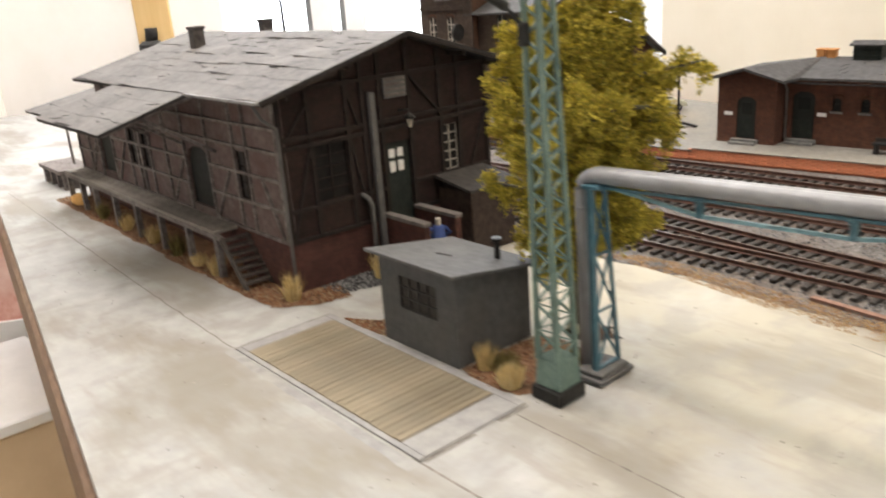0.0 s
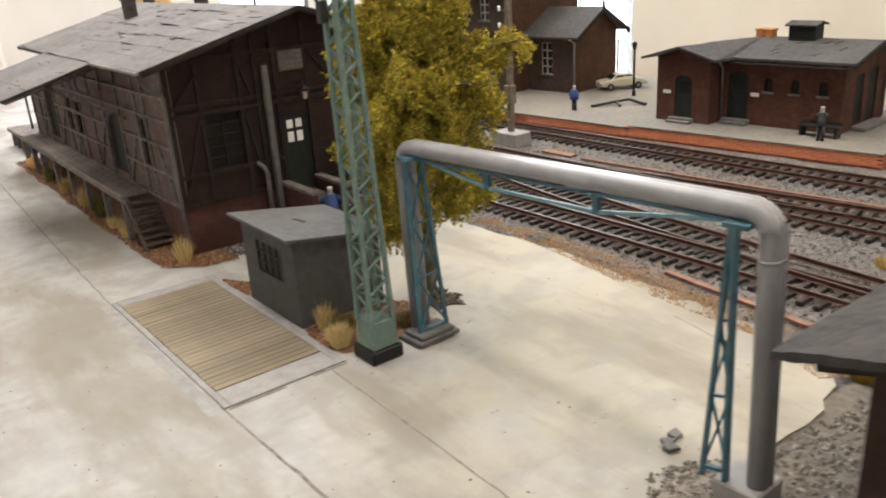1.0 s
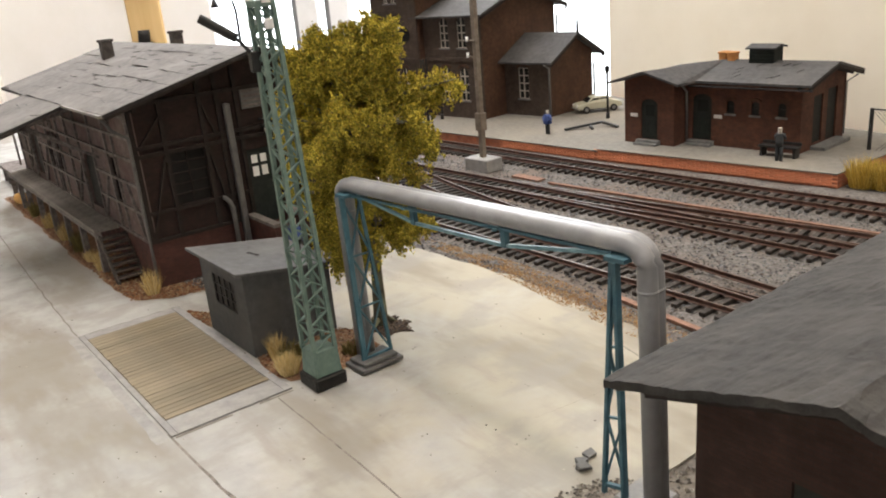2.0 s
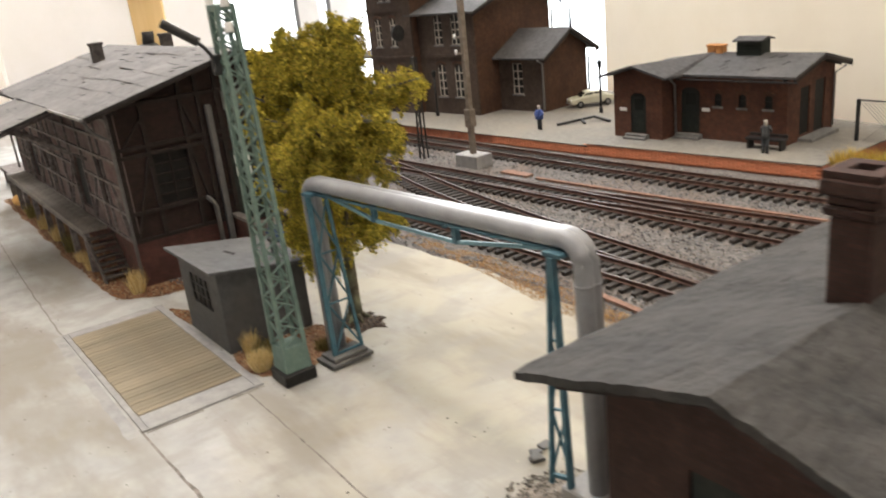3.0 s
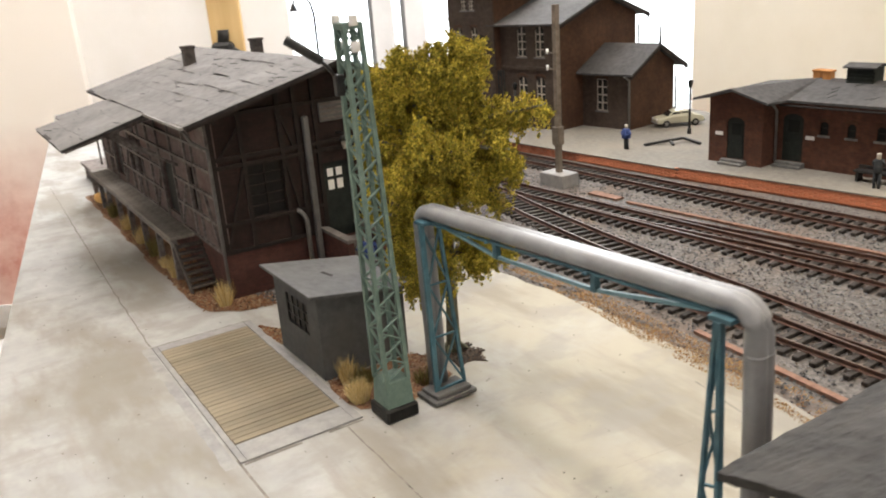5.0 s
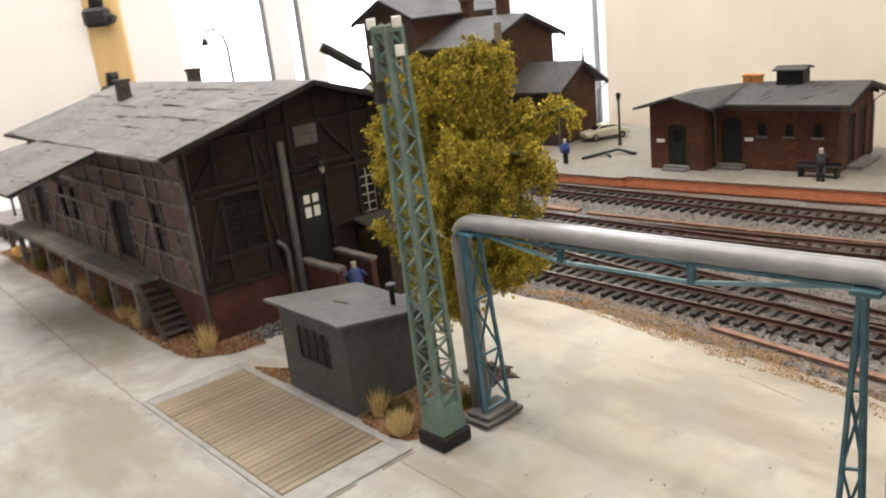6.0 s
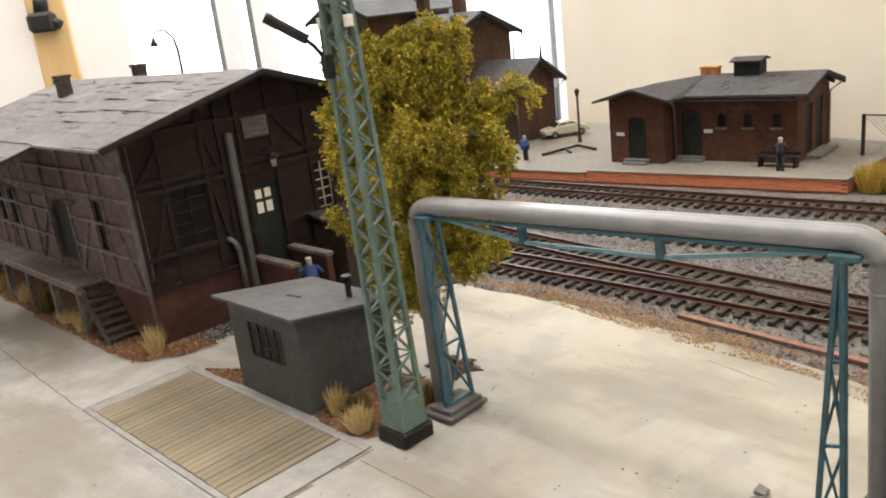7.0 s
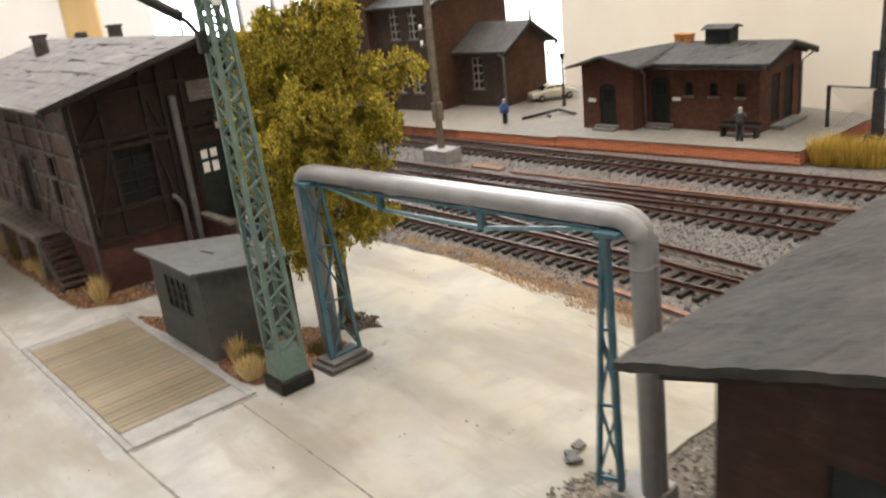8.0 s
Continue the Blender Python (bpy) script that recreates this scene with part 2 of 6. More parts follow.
PIPE = mat("grey_pipe_paint", (0.235, 0.243, 0.262), (0.29, 0.30, 0.32), 200, 0.36, 0.06, c3=(0.20, 0.20, 0.205), blotch=60, amount=0.6, spec=0.4)
BLUESTEEL = mat("blue_steel_paint", (0.035, 0.105, 0.145), (0.07, 0.165, 0.215), 250, 0.5, 0.15, c3=(0.07, 0.12, 0.14), blotch=90)
PALEBLUE = mat("pale_blue_rod", (0.13, 0.27, 0.32), (0.21, 0.36, 0.41), 250, 0.5, 0.1)
RAILRUST = mat("rusty_rail", (0.055, 0.027, 0.02), (0.12, 0.055, 0.036), 300, 0.5, 0.2, spec=0.5)
RAILTOP = mat("worn_rail_head", (0.06, 0.04, 0.033), (0.12, 0.085, 0.07), 300, 0.45, 0.1, metal=0.2)
SLEEPER = mat("dark_sleeper", (0.018, 0.015, 0.0135), (0.055, 0.046, 0.040), 400, 0.8, 0.3, vary=0.25)
BALLASTBED = mat("ballast_bed", (0.08, 0.075, 0.07), (0.20, 0.185, 0.175), 420, 0.95, 1.0, c3=(0.17, 0.12, 0.09), blotch=25, amount=0.6)
STONES = island_mat("ballast_stones", [(0.142, 0.146, 0.155), (0.095, 0.098, 0.105), (0.225, 0.228, 0.238), (0.128, 0.122, 0.12), (0.15, 0.135, 0.122), (0.055, 0.056, 0.06), (0.13, 0.104, 0.088)])
RUSTBITS = island_mat("rust_brown_scatter", [(0.22, 0.095, 0.045), (0.15, 0.066, 0.036), (0.27, 0.135, 0.065), (0.10, 0.055, 0.034), (0.24, 0.14, 0.075), (0.36, 0.27, 0.17)])
GRAVELBITS = island_mat("grey_gravel", [(0.15, 0.135, 0.12), (0.18, 0.16, 0.14), (0.21, 0.19, 0.165), (0.12, 0.11, 0.10), (0.18, 0.155, 0.125), (0.32, 0.30, 0.265)])
COALBITS = island_mat("coal_bits", [(0.02, 0.02, 0.022), (0.05, 0.05, 0.055), (0.10, 0.10, 0.10), (0.22, 0.22, 0.23)], 0.5)
SOIL = mat("brown_soil", (0.15, 0.08, 0.045), (0.27, 0.155, 0.09), 300, 0.95, 0.6, c3=(0.12, 0.09, 0.06), blotch=60)
GRAVELBED = mat("gravel_bed", (0.085, 0.078, 0.07), (0.17, 0.155, 0.138), 350, 0.95, 0.9, c3=(0.20, 0.17, 0.13), blotch=40)
STRAW = island_mat("straw_grass", [(0.68, 0.50, 0.20), (0.78, 0.62, 0.30), (0.55, 0.38, 0.14), (0.72, 0.58, 0.32)])
YELLOWGRASS = island_mat("yellow_grass", [(0.72, 0.51, 0.09), (0.82, 0.63, 0.17), (0.56, 0.37, 0.06), (0.36, 0.26, 0.06)])
OLIVEGRASS = island_mat("olive_grass", [(0.20, 0.16, 0.05), (0.28, 0.23, 0.08), (0.14, 0.13, 0.05)])
LEAF = island_mat("foam_leaf", [(0.50, 0.42, 0.05), (0.36, 0.325, 0.042), (0.66, 0.54, 0.07), (0.22, 0.208, 0.03), (0.86, 0.70, 0.10), (0.46, 0.335, 0.055), (0.27, 0.255, 0.036)], 0.85, 60.0)
BARK = mat("grey_green_bark", (0.07, 0.06, 0.04), (0.17, 0.155, 0.11), 300, 0.9, 0.8, c3=(0.30, 0.34, 0.22), blotch=110, amount=0.8)
DARKSTONE = mat("grimy_stone", (0.11, 0.10, 0.095), (0.18, 0.165, 0.155), 250, 0.85, 0.3)
PLATFORM = mat("platform_paving", (0.165, 0.155, 0.14), (0.22, 0.21, 0.19), 250, 0.9, 0.2, c3=(0.25, 0.225, 0.185), blotch=18, amount=0.6)
EDGEBRICK = brick_mat("orange_edge_brick", (0.50, 0.14, 0.07), (0.60, 0.20, 0.10), (0.50, 0.33, 0.25), 0.30, 0.115)
TOILETBRICK = brick_mat("dark_red_brick", (0.105, 0.041, 0.026), (0.14, 0.055, 0.034), (0.085, 0.055, 0.042), 0.28, 0.085)
STATIONBRICK = brick_mat("brown_station_brick", (0.085, 0.040, 0.022), (0.115, 0.053, 0.030), (0.09, 0.058, 0.042), 0.28, 0.085)
STATIONFRONT = brick_mat("sooty_station_brick", (0.070, 0.050, 0.040), (0.095, 0.066, 0.052), (0.085, 0.068, 0.056), 0.28, 0.085)
NEARBRICK = brick_mat("hut_chimney_brick", (0.046, 0.024, 0.019), (0.064, 0.031, 0.024), (0.04, 0.028, 0.024), 0.28, 0.09)
SLATE = mat("grey_slate", (0.048, 0.047, 0.049), (0.082, 0.081, 0.083), 250, 0.85, 0.4, c3=(0.11, 0.108, 0.107), blotch=30, amount=0.5)
STONESILL = mat("grey_stone", (0.13, 0.13, 0.13), (0.20, 0.20, 0.195), 250, 0.85, 0.2)
ORANGECLAY = mat("orange_clay_pot", (0.40, 0.17, 0.05), (0.52, 0.25, 0.09), 250, 0.7, 0.2)
ZINC = mat("zinc_gutter", (0.20, 0.20, 0.20), (0.30, 0.30, 0.295), 300, 0.4, 0.1, metal=0.4)
IRON = mat("black_iron", (0.012, 0.012, 0.012), (0.03, 0.03, 0.03), 250, 0.5, 0.1)
CARPAINT = mat("cream_car_paint", (0.50, 0.49, 0.38), (0.54, 0.53, 0.42), 100, 0.25, 0.0, spec=0.6)
BLUECLOTH = mat("blue_figure_paint", (0.035, 0.06, 0.19), (0.05, 0.085, 0.25), 250, 0.7, 0.1)
GREYFIG = mat("dark_figure_paint", (0.03, 0.035, 0.04), (0.07, 0.075, 0.08), 250, 0.7, 0.1)
WHITEPORC = mat("white_porcelain", (0.75, 0.75, 0.75), (0.82, 0.82, 0.82), 100, 0.25, 0.0, spec=0.6)
CREAMWALL = mat("cream_rough_plaster", (0.88, 0.82, 0.69), (0.92, 0.865, 0.74), 14, 0.9, 0.9, c3=(0.93, 0.88, 0.77), blotch=18)
WHITEWALL = mat("white_plaster", (0.86, 0.85, 0.83), (0.89, 0.88, 0.87), 20, 0.9, 0.2)
WINFRAME = mat("white_window_plastic", (0.74, 0.75, 0.76), (0.80, 0.81, 0.82), 30, 0.4, 0.02)
WINGASKET = mat("grey_window_gasket", (0.20, 0.21, 0.22), (0.27, 0.28, 0.29), 60, 0.6, 0.05)
PINEWOOD = mat("yellow_pine", (0.62, 0.42, 0.18), (0.72, 0.52, 0.26), 40, 0.6, 0.1, streak=(1, 1, 0.05))
BOARDEDGE = mat("brown_board_edge", (0.17, 0.11, 0.075), (0.26, 0.18, 0.125), 120, 0.7, 0.2)
FLOORMAT = mat("beige_floor", (0.62, 0.48, 0.32), (0.70, 0.56, 0.39), 8, 0.6, 0.05, c3=(0.58, 0.44, 0.29), blotch=3)
REDCLOTH = mat("red_brickwork_glare", (0.56, 0.23, 0.18), (0.76, 0.48, 0.42), 30, 0.9, 0.3, c3=(0.84, 0.68, 0.62), blotch=11, amount=0.7)
nt = REDCLOTH.node_tree
bs, geo, sep, rmp, mxr = nt.nodes["Principled BSDF"], nt.nodes.new("ShaderNodeTexCoord"), nt.nodes.new("ShaderNodeSeparateXYZ"), nt.nodes.new("ShaderNodeMapRange"), nt.nodes.new("ShaderNodeMix")
# window glare is painted in: the print pales towards its upper edge
rmp.inputs[1].default_value, rmp.inputs[2].default_value = 0.74, 0.93
mxr.data_type = "RGBA"
mxr.inputs[7].default_value = (0.90, 0.86, 0.81, 1)
nt.links.new(geo.outputs["Object"], sep.inputs[0])
nt.links.new(sep.outputs[2], rmp.inputs[0])
nt.links.new(rmp.outputs[0], mxr.inputs[0])
nt.links.new(bs.inputs["Base Color"].links[0].from_socket, mxr.inputs[6])
nt.links.new(mxr.outputs[2], bs.inputs["Base Color"])
TARP = mat("orange_sack", (0.62, 0.34, 0.10), (0.72, 0.45, 0.18), 200, 0.8, 0.2)
DAYLIGHT = glow_mat("daylight_outside", (0.93, 0.97, 1.0), 2.6)

# ---- the room round the layout ----
def wall(name, p, q, z0, z1, thick, material, label):
    """A wall from p to q; its thickness lies on the right-hand side of that way."""
    p, q = Vector((*p, 0)), Vector((*q, 0))
    n = Vector(((q - p).y, -(q - p).x, 0)).normalized() * thick
    bm = bmesh.new()
    prism(bm, [p + V(0, 0, z0), q + V(0, 0, z0), q + n + V(0, 0, z0), p + n + V(0, 0, z0)], (0, 0, z1 - z0))
    return tagged(part(name, bm, material), label, "wall", kind="structure")


WA, WB = (-106.0, 16.6), (-48.0, 100.0)      # the window wall's two ends
wall("wall_north", (150, 22), (-22, 59.6), -95, 165, 12, CREAMWALL, "cream rough plaster wall behind the layout")
wall("wall_reveal", (-22, 59.7), WB, -95, 165, 10, WHITEWALL, "white window reveal beside the cream wall")
wall("wall_west", WA, (-170, -90), -95, 165, 2, WHITEWALL, "white plaster wall of the room")
wall("wall_south", (-170, -190), (170, -190), -95, 165, 10, WHITEWALL, "white plaster wall of the room")
wall("wall_east", (170, -190), (170, 20), -95, 165, 10, WHITEWALL, "white plaster wall of the room")
wall("wall_corner", (-170, -88), (-170, -190), -95, 165, 10, WHITEWALL, "white plaster wall of the room")
wall("wall_sill", WB, WA, -95, -45, 10, WHITEWALL, "white wall below the windows")
_d = (Vector(WB) - Vector(WA)).normalized()
WP = tuple(Vector(WA) + _d * 33.0)
wall("wall_pier", WP, WA, -45, 130, 10, WHITEWALL, "white plaster pier beside the window")
wall("wall_lintel", WB, WA, 130, 165, 10, WHITEWALL, "white wall above the windows")
ceiling = tagged(boxpart("ceiling", (-185, 185, -205, 115, 165, 172), WHITEWALL, None), "white ceiling", "ceiling", kind="structure")
floor = tagged(boxpart("floor", (-185, 185, -205, 115, -100, -95), FLOORMAT, None), "beige floor", "floor", kind="structure")


def window_wall():
    d = (Vector((*WB, 0)) - Vector((*WA, 0)))
    length = d.length
    d.normalize()
    ang = math.degrees(math.atan2(d.y, d.x))
    w = thing("window_1", WA[0], WA[1], -45, ang, "bright overexposed window with white plastic frames", "window", kind="structure")
    bm = bmesh.new()
    box(bm, -60, length + 20, 30, 31, -25, 200)
    g = part("backdrop", bm, DAYLIGHT, None)
    g.matrix_basis = w.matrix_basis.copy()
    tagged(g, "white overcast daylight outside the window", "sky", kind="structure")
    for x in (46.0, 51.0, 81.0, 97.0):
        boxpart("window_frame", (x, x + 3.0, 0, 5, 0, 175), WINFRAME, w)
        boxpart("gasket", (x - 0.8, x, 1, 4, 0, 175), WINGASKET, w, "grey rubber gasket")
    boxpart("window_frame", (0, length, 0.2, 4.8, 0, 4), WINFRAME, w)
    boxpart("window_frame", (0, length, 0.2, 4.8, 171, 175), WINFRAME, w)
    boxpart("window_sill", (0, length, -9, 0, -2, 0), WINFRAME, w)
    return w


window_wall()
post = thing("wooden_post", -93.5, 36.0, -95, 55, "yellow pine post in front of the window", "post")
boxpart("shaft", (-2.6, 2.6, -1.2, 1.2, 0, 240), PINEWOOD, post, bevel=0.2)
for z, k in ((112.5, 1.0), (101.5, 0.9)):
    clamp = thing("clamp", -92.6, 34.6, z - 95, 55, "black plastic clamp fixed to the pine post", "clamp", "clamps on the post")
    bm = bmesh.new()
    box(bm, -1.8 * k, 1.8 * k, -1.6, 1.6, -1.5, 1.2)
    part("body", bm, IRON, clamp, bevel=0.5)
    bm = bmesh.new()
    tube(bm, [(0, 0, 1.0), (0.2, 0, 2.4), (0.2, 0, 3.0)], 1.0 * k, 12)
    part("knob", bm, IRON, clamp)
    bm = bmesh.new()
    tube(bm, [(1.2, -0.6, 0), (2.4, -0.8, -0.8)], 0.7, 10)
    part("lever", bm, IRON, clamp)
panel = thing("wall_panel", -106.0, 16.6, -95, 59.0, "red brick-pattern panel with painted window glare on the white wall", "panel")
boxpart("sheet", (-46, -0.5, -1.6, -0.1, 62, 140), REDCLOTH, panel)
boxpart("strip", (-46, -0.5, -2.3, -0.1, 58, 62), WINFRAME, panel, "white edge strip")
cab = thing("cabinet", -101, -16, -95, 0, "low birch cabinet with a white top beside the layout", "cabinet")
boxpart("body", (-3, 24, -34, 26, 0, 58), FLOORMAT, cab, bevel=0.4)
boxpart("top", (-4, 25, -35, 27, 58.2, 60), WINFRAME, cab, bevel=0.3)

# ---- the layout's baseboard ----
def edge_y(x):
    return -6.26 - 0.1617 * x


board = thing("baseboard", 0, 0, -95, 0, "brown wooden layout board carrying the model station", "table")
bm = bmesh.new()
prism(bm, [(-95, edge_y(-95) - 0.25, 86), (75, edge_y(75) - 0.25, 86), (75, 36, 86), (-20, 58, 86), (-60, 75, 86), (-95, 30, 86)], (0, 0, 8.4))
part("board", bm, BOARDEDGE, board, bevel=0.15)
for x, y in ((-80, 10), (60, -12), (60, 30), (-50, 60)):
    boxpart("leg", (x - 2, x + 2, y - 2, y + 2, 0, 86), PINEWOOD, board)

# trackbed: one sheet with a little unevenness
bm = bmesh.new()
NX, NY = 110, 60
grid = []
for i in range(NX + 1):
    x = -94 + 168 * i / NX
    lo, hi = edge_y(x) + 0.05, min(58 - 0.2 * (x + 20), 74 + 0.8 * min(0, x + 50))
    grid.append([bm.verts.new((x, lo + (hi - lo) * j / NY, -0.42 + 0.10 * noise.noise((x * 0.35, (lo + (hi - lo) * j / NY) * 0.5, 3)))) for j in range(NY + 1)])
for i in range(NX):
    for j in range(NY):
        bm.faces.new((grid[i][j], grid[i + 1][j], grid[i + 1][j + 1], grid[i][j + 1])).smooth = True
tagged(part("ground", bm, BALLASTBED), "grey-brown ballast bed of the model railway", "ground", kind="structure")


def wobble(pts, step, amp, seed):
    """The outline with points every step, pushed about a little."""
    out = []
    n = len(pts)
    for i in range(n):
        a, b = Vector((*pts[i], 0)), Vector((*pts[(i + 1) % n], 0))
        k = max(1, int((b - a).length / step))
        for j in range(k):
            p = a.lerp(b, j / k)
            out.append((p.x + amp * noise.noise((p.x * 0.9, p.y * 0.9, seed)), p.y + amp * noise.noise((p.x * 0.9, p.y * 0.9, seed + 9))))
    return out


far_edge = [(38, edge_y(38)), (31, -4.5), (26.2, 2.0), (22.6, 6.2), (23.4, 9.4), (23.4, 12.8), (23.1, 14.4), (22.1, 15.6), (19.9, 16.4), (14.3, 16.8), (9, 17.2), (4, 16.8), (-1, 16.3), (-4, 16.4), (-38, 18.2), (-60, 20), (-94, 22)]
yard_pts = [(-94, edge_y(-94)), (-40, edge_y(-40)), (0, edge_y(0))] + far_edge
bm = bmesh.new()
rim = wobble(far_edge, 0.8, 0.4, 4)
rim = rim[1:max(i for i, p in enumerate(rim) if p[0] < -88 and p[1] > 20) + 1]
outline = [(-94, edge_y(-94)), (38, edge_y(38))] + rim
prism(bm, [(x, y, -0.55) for x, y in outline], (0, 0, 0.55))
tagged(part("pavement", bm, CONCRETE), "pale grey and sandy concrete loading yard with stains", "yard", kind="structure")
# joints scratched between the slabs
for pts in ([(-40, 1.2), (-12.9, 0.3), (-6.5, 0.12), (-0.3, 0.0)], [(10.9, 0.1), (13.6, 0.16), (17.2, 0.28), (24, 0.25), (33, -0.6)], [(11.4, 3.85), (15.2, 3.8), (19.9, 3.7), (25.5, 3.2)], [(16.7, 15.1), (19.3, 14.5)], [(18.8, 9.2), (19.3, 12.8)]):
    bm = bmesh.new()
    for a, b in zip(pts, pts[1:]):
        n = max(2, int(math.dist(a, b) / 0.7))
        prev = None
        for i in range(n + 1):
            x, y = a[0] + (b[0] - a[0]) * i / n, a[1] + (b[1] - a[1]) * i / n
            y += 0.06 * noise.noise((x * 1.3, y, 5))
            w = (0.024 + 0.024 * abs(noise.noise((x * 2, y, 8)))) * (1.6 if 10.5 < pts[0][0] < 11.2 else 1.0)
            cur = [bm.verts.new((x, y - w, 0.006)), bm.verts.new((x, y + w, 0.006))]
            if prev:
                bm.faces.new((prev[0], cur[0], cur[1], prev[1]))
            prev = cur
    tagged(part("trim", bm, JOINT), "dirty joint between the concrete slabs", "joint", kind="structure")


def scatter(name, n, inside, zfun, size, material, label, category, seed, flat=0.7):
    """Loose bits thrown over an area: small uneven octahedra in one mesh."""
    r = random.Random(seed)
    vs, fs = [], []
    k = 0
    while k < n:
        p = inside(r)
        if p is None:
            continue
        x, y = p
        s = size * (0.5 + r.random())
        z = zfun(x, y)
        a = r.random() * 6.3
        b0 = len(vs)
        for i in range(4):
            aa = a + i * 1.571 + r.uniform(-0.4, 0.4)
            rr = s * r.uniform(0.6, 1.2)
            vs.append((x + rr * math.cos(aa), y + rr * math.sin(aa), z + s * r.uniform(-0.1, 0.4) * flat))
        vs.append((x + s * r.uniform(-0.3, 0.3), y + s * r.uniform(-0.3, 0.3), z + s * flat * r.uniform(0.7, 1.3)))
        for i in range(4):
            fs.append((b0 + i, b0 + (i + 1) % 4, b0 + 4))
        fs.append((b0 + 3, b0 + 2, b0 + 1, b0))
        k += 1
    return tagged(soup(name, vs, fs, material), label, category, kind="stuff")


def ground_z(x, y):
    return -0.42 + 0.10 * noise.noise((x * 0.35, y * 0.5, 3))


def patch(name, pts, h, material, label, category, seed):
    bm = bmesh.new()
    pts = wobble(pts, 0.35, 0.25, seed)
    cx, cy = sum(p[0] for p in pts) / len(pts), sum(p[1] for p in pts) / len(pts)
    outer = [bm.verts.new((x, y, 0.004)) for x, y in pts]
    inner = [bm.verts.new((cx + (x - cx) * 0.9, cy + (y - cy) * 0.9, h)) for x, y in pts]
    n = len(pts)
    for i in range(n):
        bm.faces.new((outer[i], outer[(i + 1) % n], inner[(i + 1) % n], inner[i]))
    bm.faces.new(inner)
    return tagged(part(name, bm, material), label, category, kind="structure")


def in_poly(pts, x, y):
    c = False
    for (x0, y0), (x1, y1) in zip(pts, pts[1:] + pts[:1]):
        if (y0 > y) != (y1 > y) and x < (x1 - x0) * (y - y0) / (y1 - y0) + x0:
            c = not c
    return c


def over(pts):
    xs, ys = [p[0] for p in pts], [p[1] for p in pts]

    def pick(r):
        x, y = r.uniform(min(xs), max(xs)), r.uniform(min(ys), max(ys))
        return (x, y) if in_poly(pts, x, y) else None
    return pick


# ---- tracks ----
def curve_at(pts, x):
    """y and slope of a smooth line through pts at x."""
    xs, ys = [p[0] for p in pts], [p[1] for p in pts]
    for i in range(len(xs) - 1):
        if x <= xs[i + 1] or i == len(xs) - 2:
            break
    def sl(j):
        a, b = max(j - 1, 0), min(j + 1, len(xs) - 1)
        return (ys[b] - ys[a]) / (xs[b] - xs[a])
    h = xs[i + 1] - xs[i]
    u = (x - xs[i]) / h
    m0, m1 = sl(i) * h, sl(i + 1) * h
    y = (2 * u**3 - 3 * u**2 + 1) * ys[i] + (u**3 - 2 * u**2 + u) * m0 + (-2 * u**3 + 3 * u**2) * ys[i + 1] + (u**3 - u**2) * m1
    dy = ((6 * u**2 - 6 * u) * (ys[i] - ys[i + 1]) + (3 * u**2 - 4 * u + 1) * m0 + (3 * u**2 - 2 * u) * m1) / h
    return y, dy


ZS = -0.22          # sleeper tops
PROFILE = [(-0.10, 0.0), (0.10, 0.0), (0.10, 0.025), (0.028, 0.05), (0.028, 0.16), (0.055, 0.175), (0.055, 0.235), (-0.055, 0.235), (-0.055, 0.175), (-0.028, 0.16), (-0.028, 0.05), (-0.10, 0.025)]


def track(label, pts, x0, x1, sleep=None, long_sleepers=0.0, z=0.0):
    t = thing("track", (x0 + x1) / 2, curve_at(pts, (x0 + x1) / 2)[0], -0.4, 0, label, "track", "station tracks")
    ox, oy, oz = (x0 + x1) / 2, curve_at(pts, (x0 + x1) / 2)[0], -0.4
    for side in (-0.825, 0.825):
        bm = bmesh.new()
        prev = None
        n = int((x1 - x0) / 1.2)
        for i in range(n + 1):
            x = x0 + (x1 - x0) * i / n
            y, s = curve_at(pts, x)
            nx, ny = -s / math.hypot(1, s), 1 / math.hypot(1, s)
            ring = [bm.verts.new((x + nx * (side + a) - ox, y + ny * (side + a) - oy, ZS + z + b - oz)) for a, b in PROFILE]
            if prev:
                for j in range(len(ring)):
                    k = (j + 1) % len(ring)
                    bm.faces.new((prev[j], ring[j], ring[k], prev[k]))
            prev = ring
        ob = part("rail", bm, RAILRUST, t)
        ob.data.materials.append(RAILTOP)
        for p in ob.data.polygons:
            if p.normal.z > 0.9 and p.center.z > (ZS + z + 0.2 - oz) * CM:
                p.material_index = 1
    bm = bmesh.new()
    box(bm, -0.13, 0.13, -1.5, 1.5, -0.2, 0.0)
    first = None
    a0, a1 = sleep if sleep else (x0, x1)
    x = a0
    r = random.Random(int(x0 * 10 + x1))
    while x < a1:
        y, s = curve_at(pts, x)
        m = pose((x - ox) * CM, (y - oy) * CM, (ZS + z - oz) * CM, 0, 0, math.degrees(math.atan(s)) + r.uniform(-1.2, 1.2))
        if first is None:
            first = part("sleeper", bm, SLEEPER, t, bevel=0.02)
            first.matrix_basis = m
        else:
            share("sleeper", first, t, m)
        x += 0.68
    return t


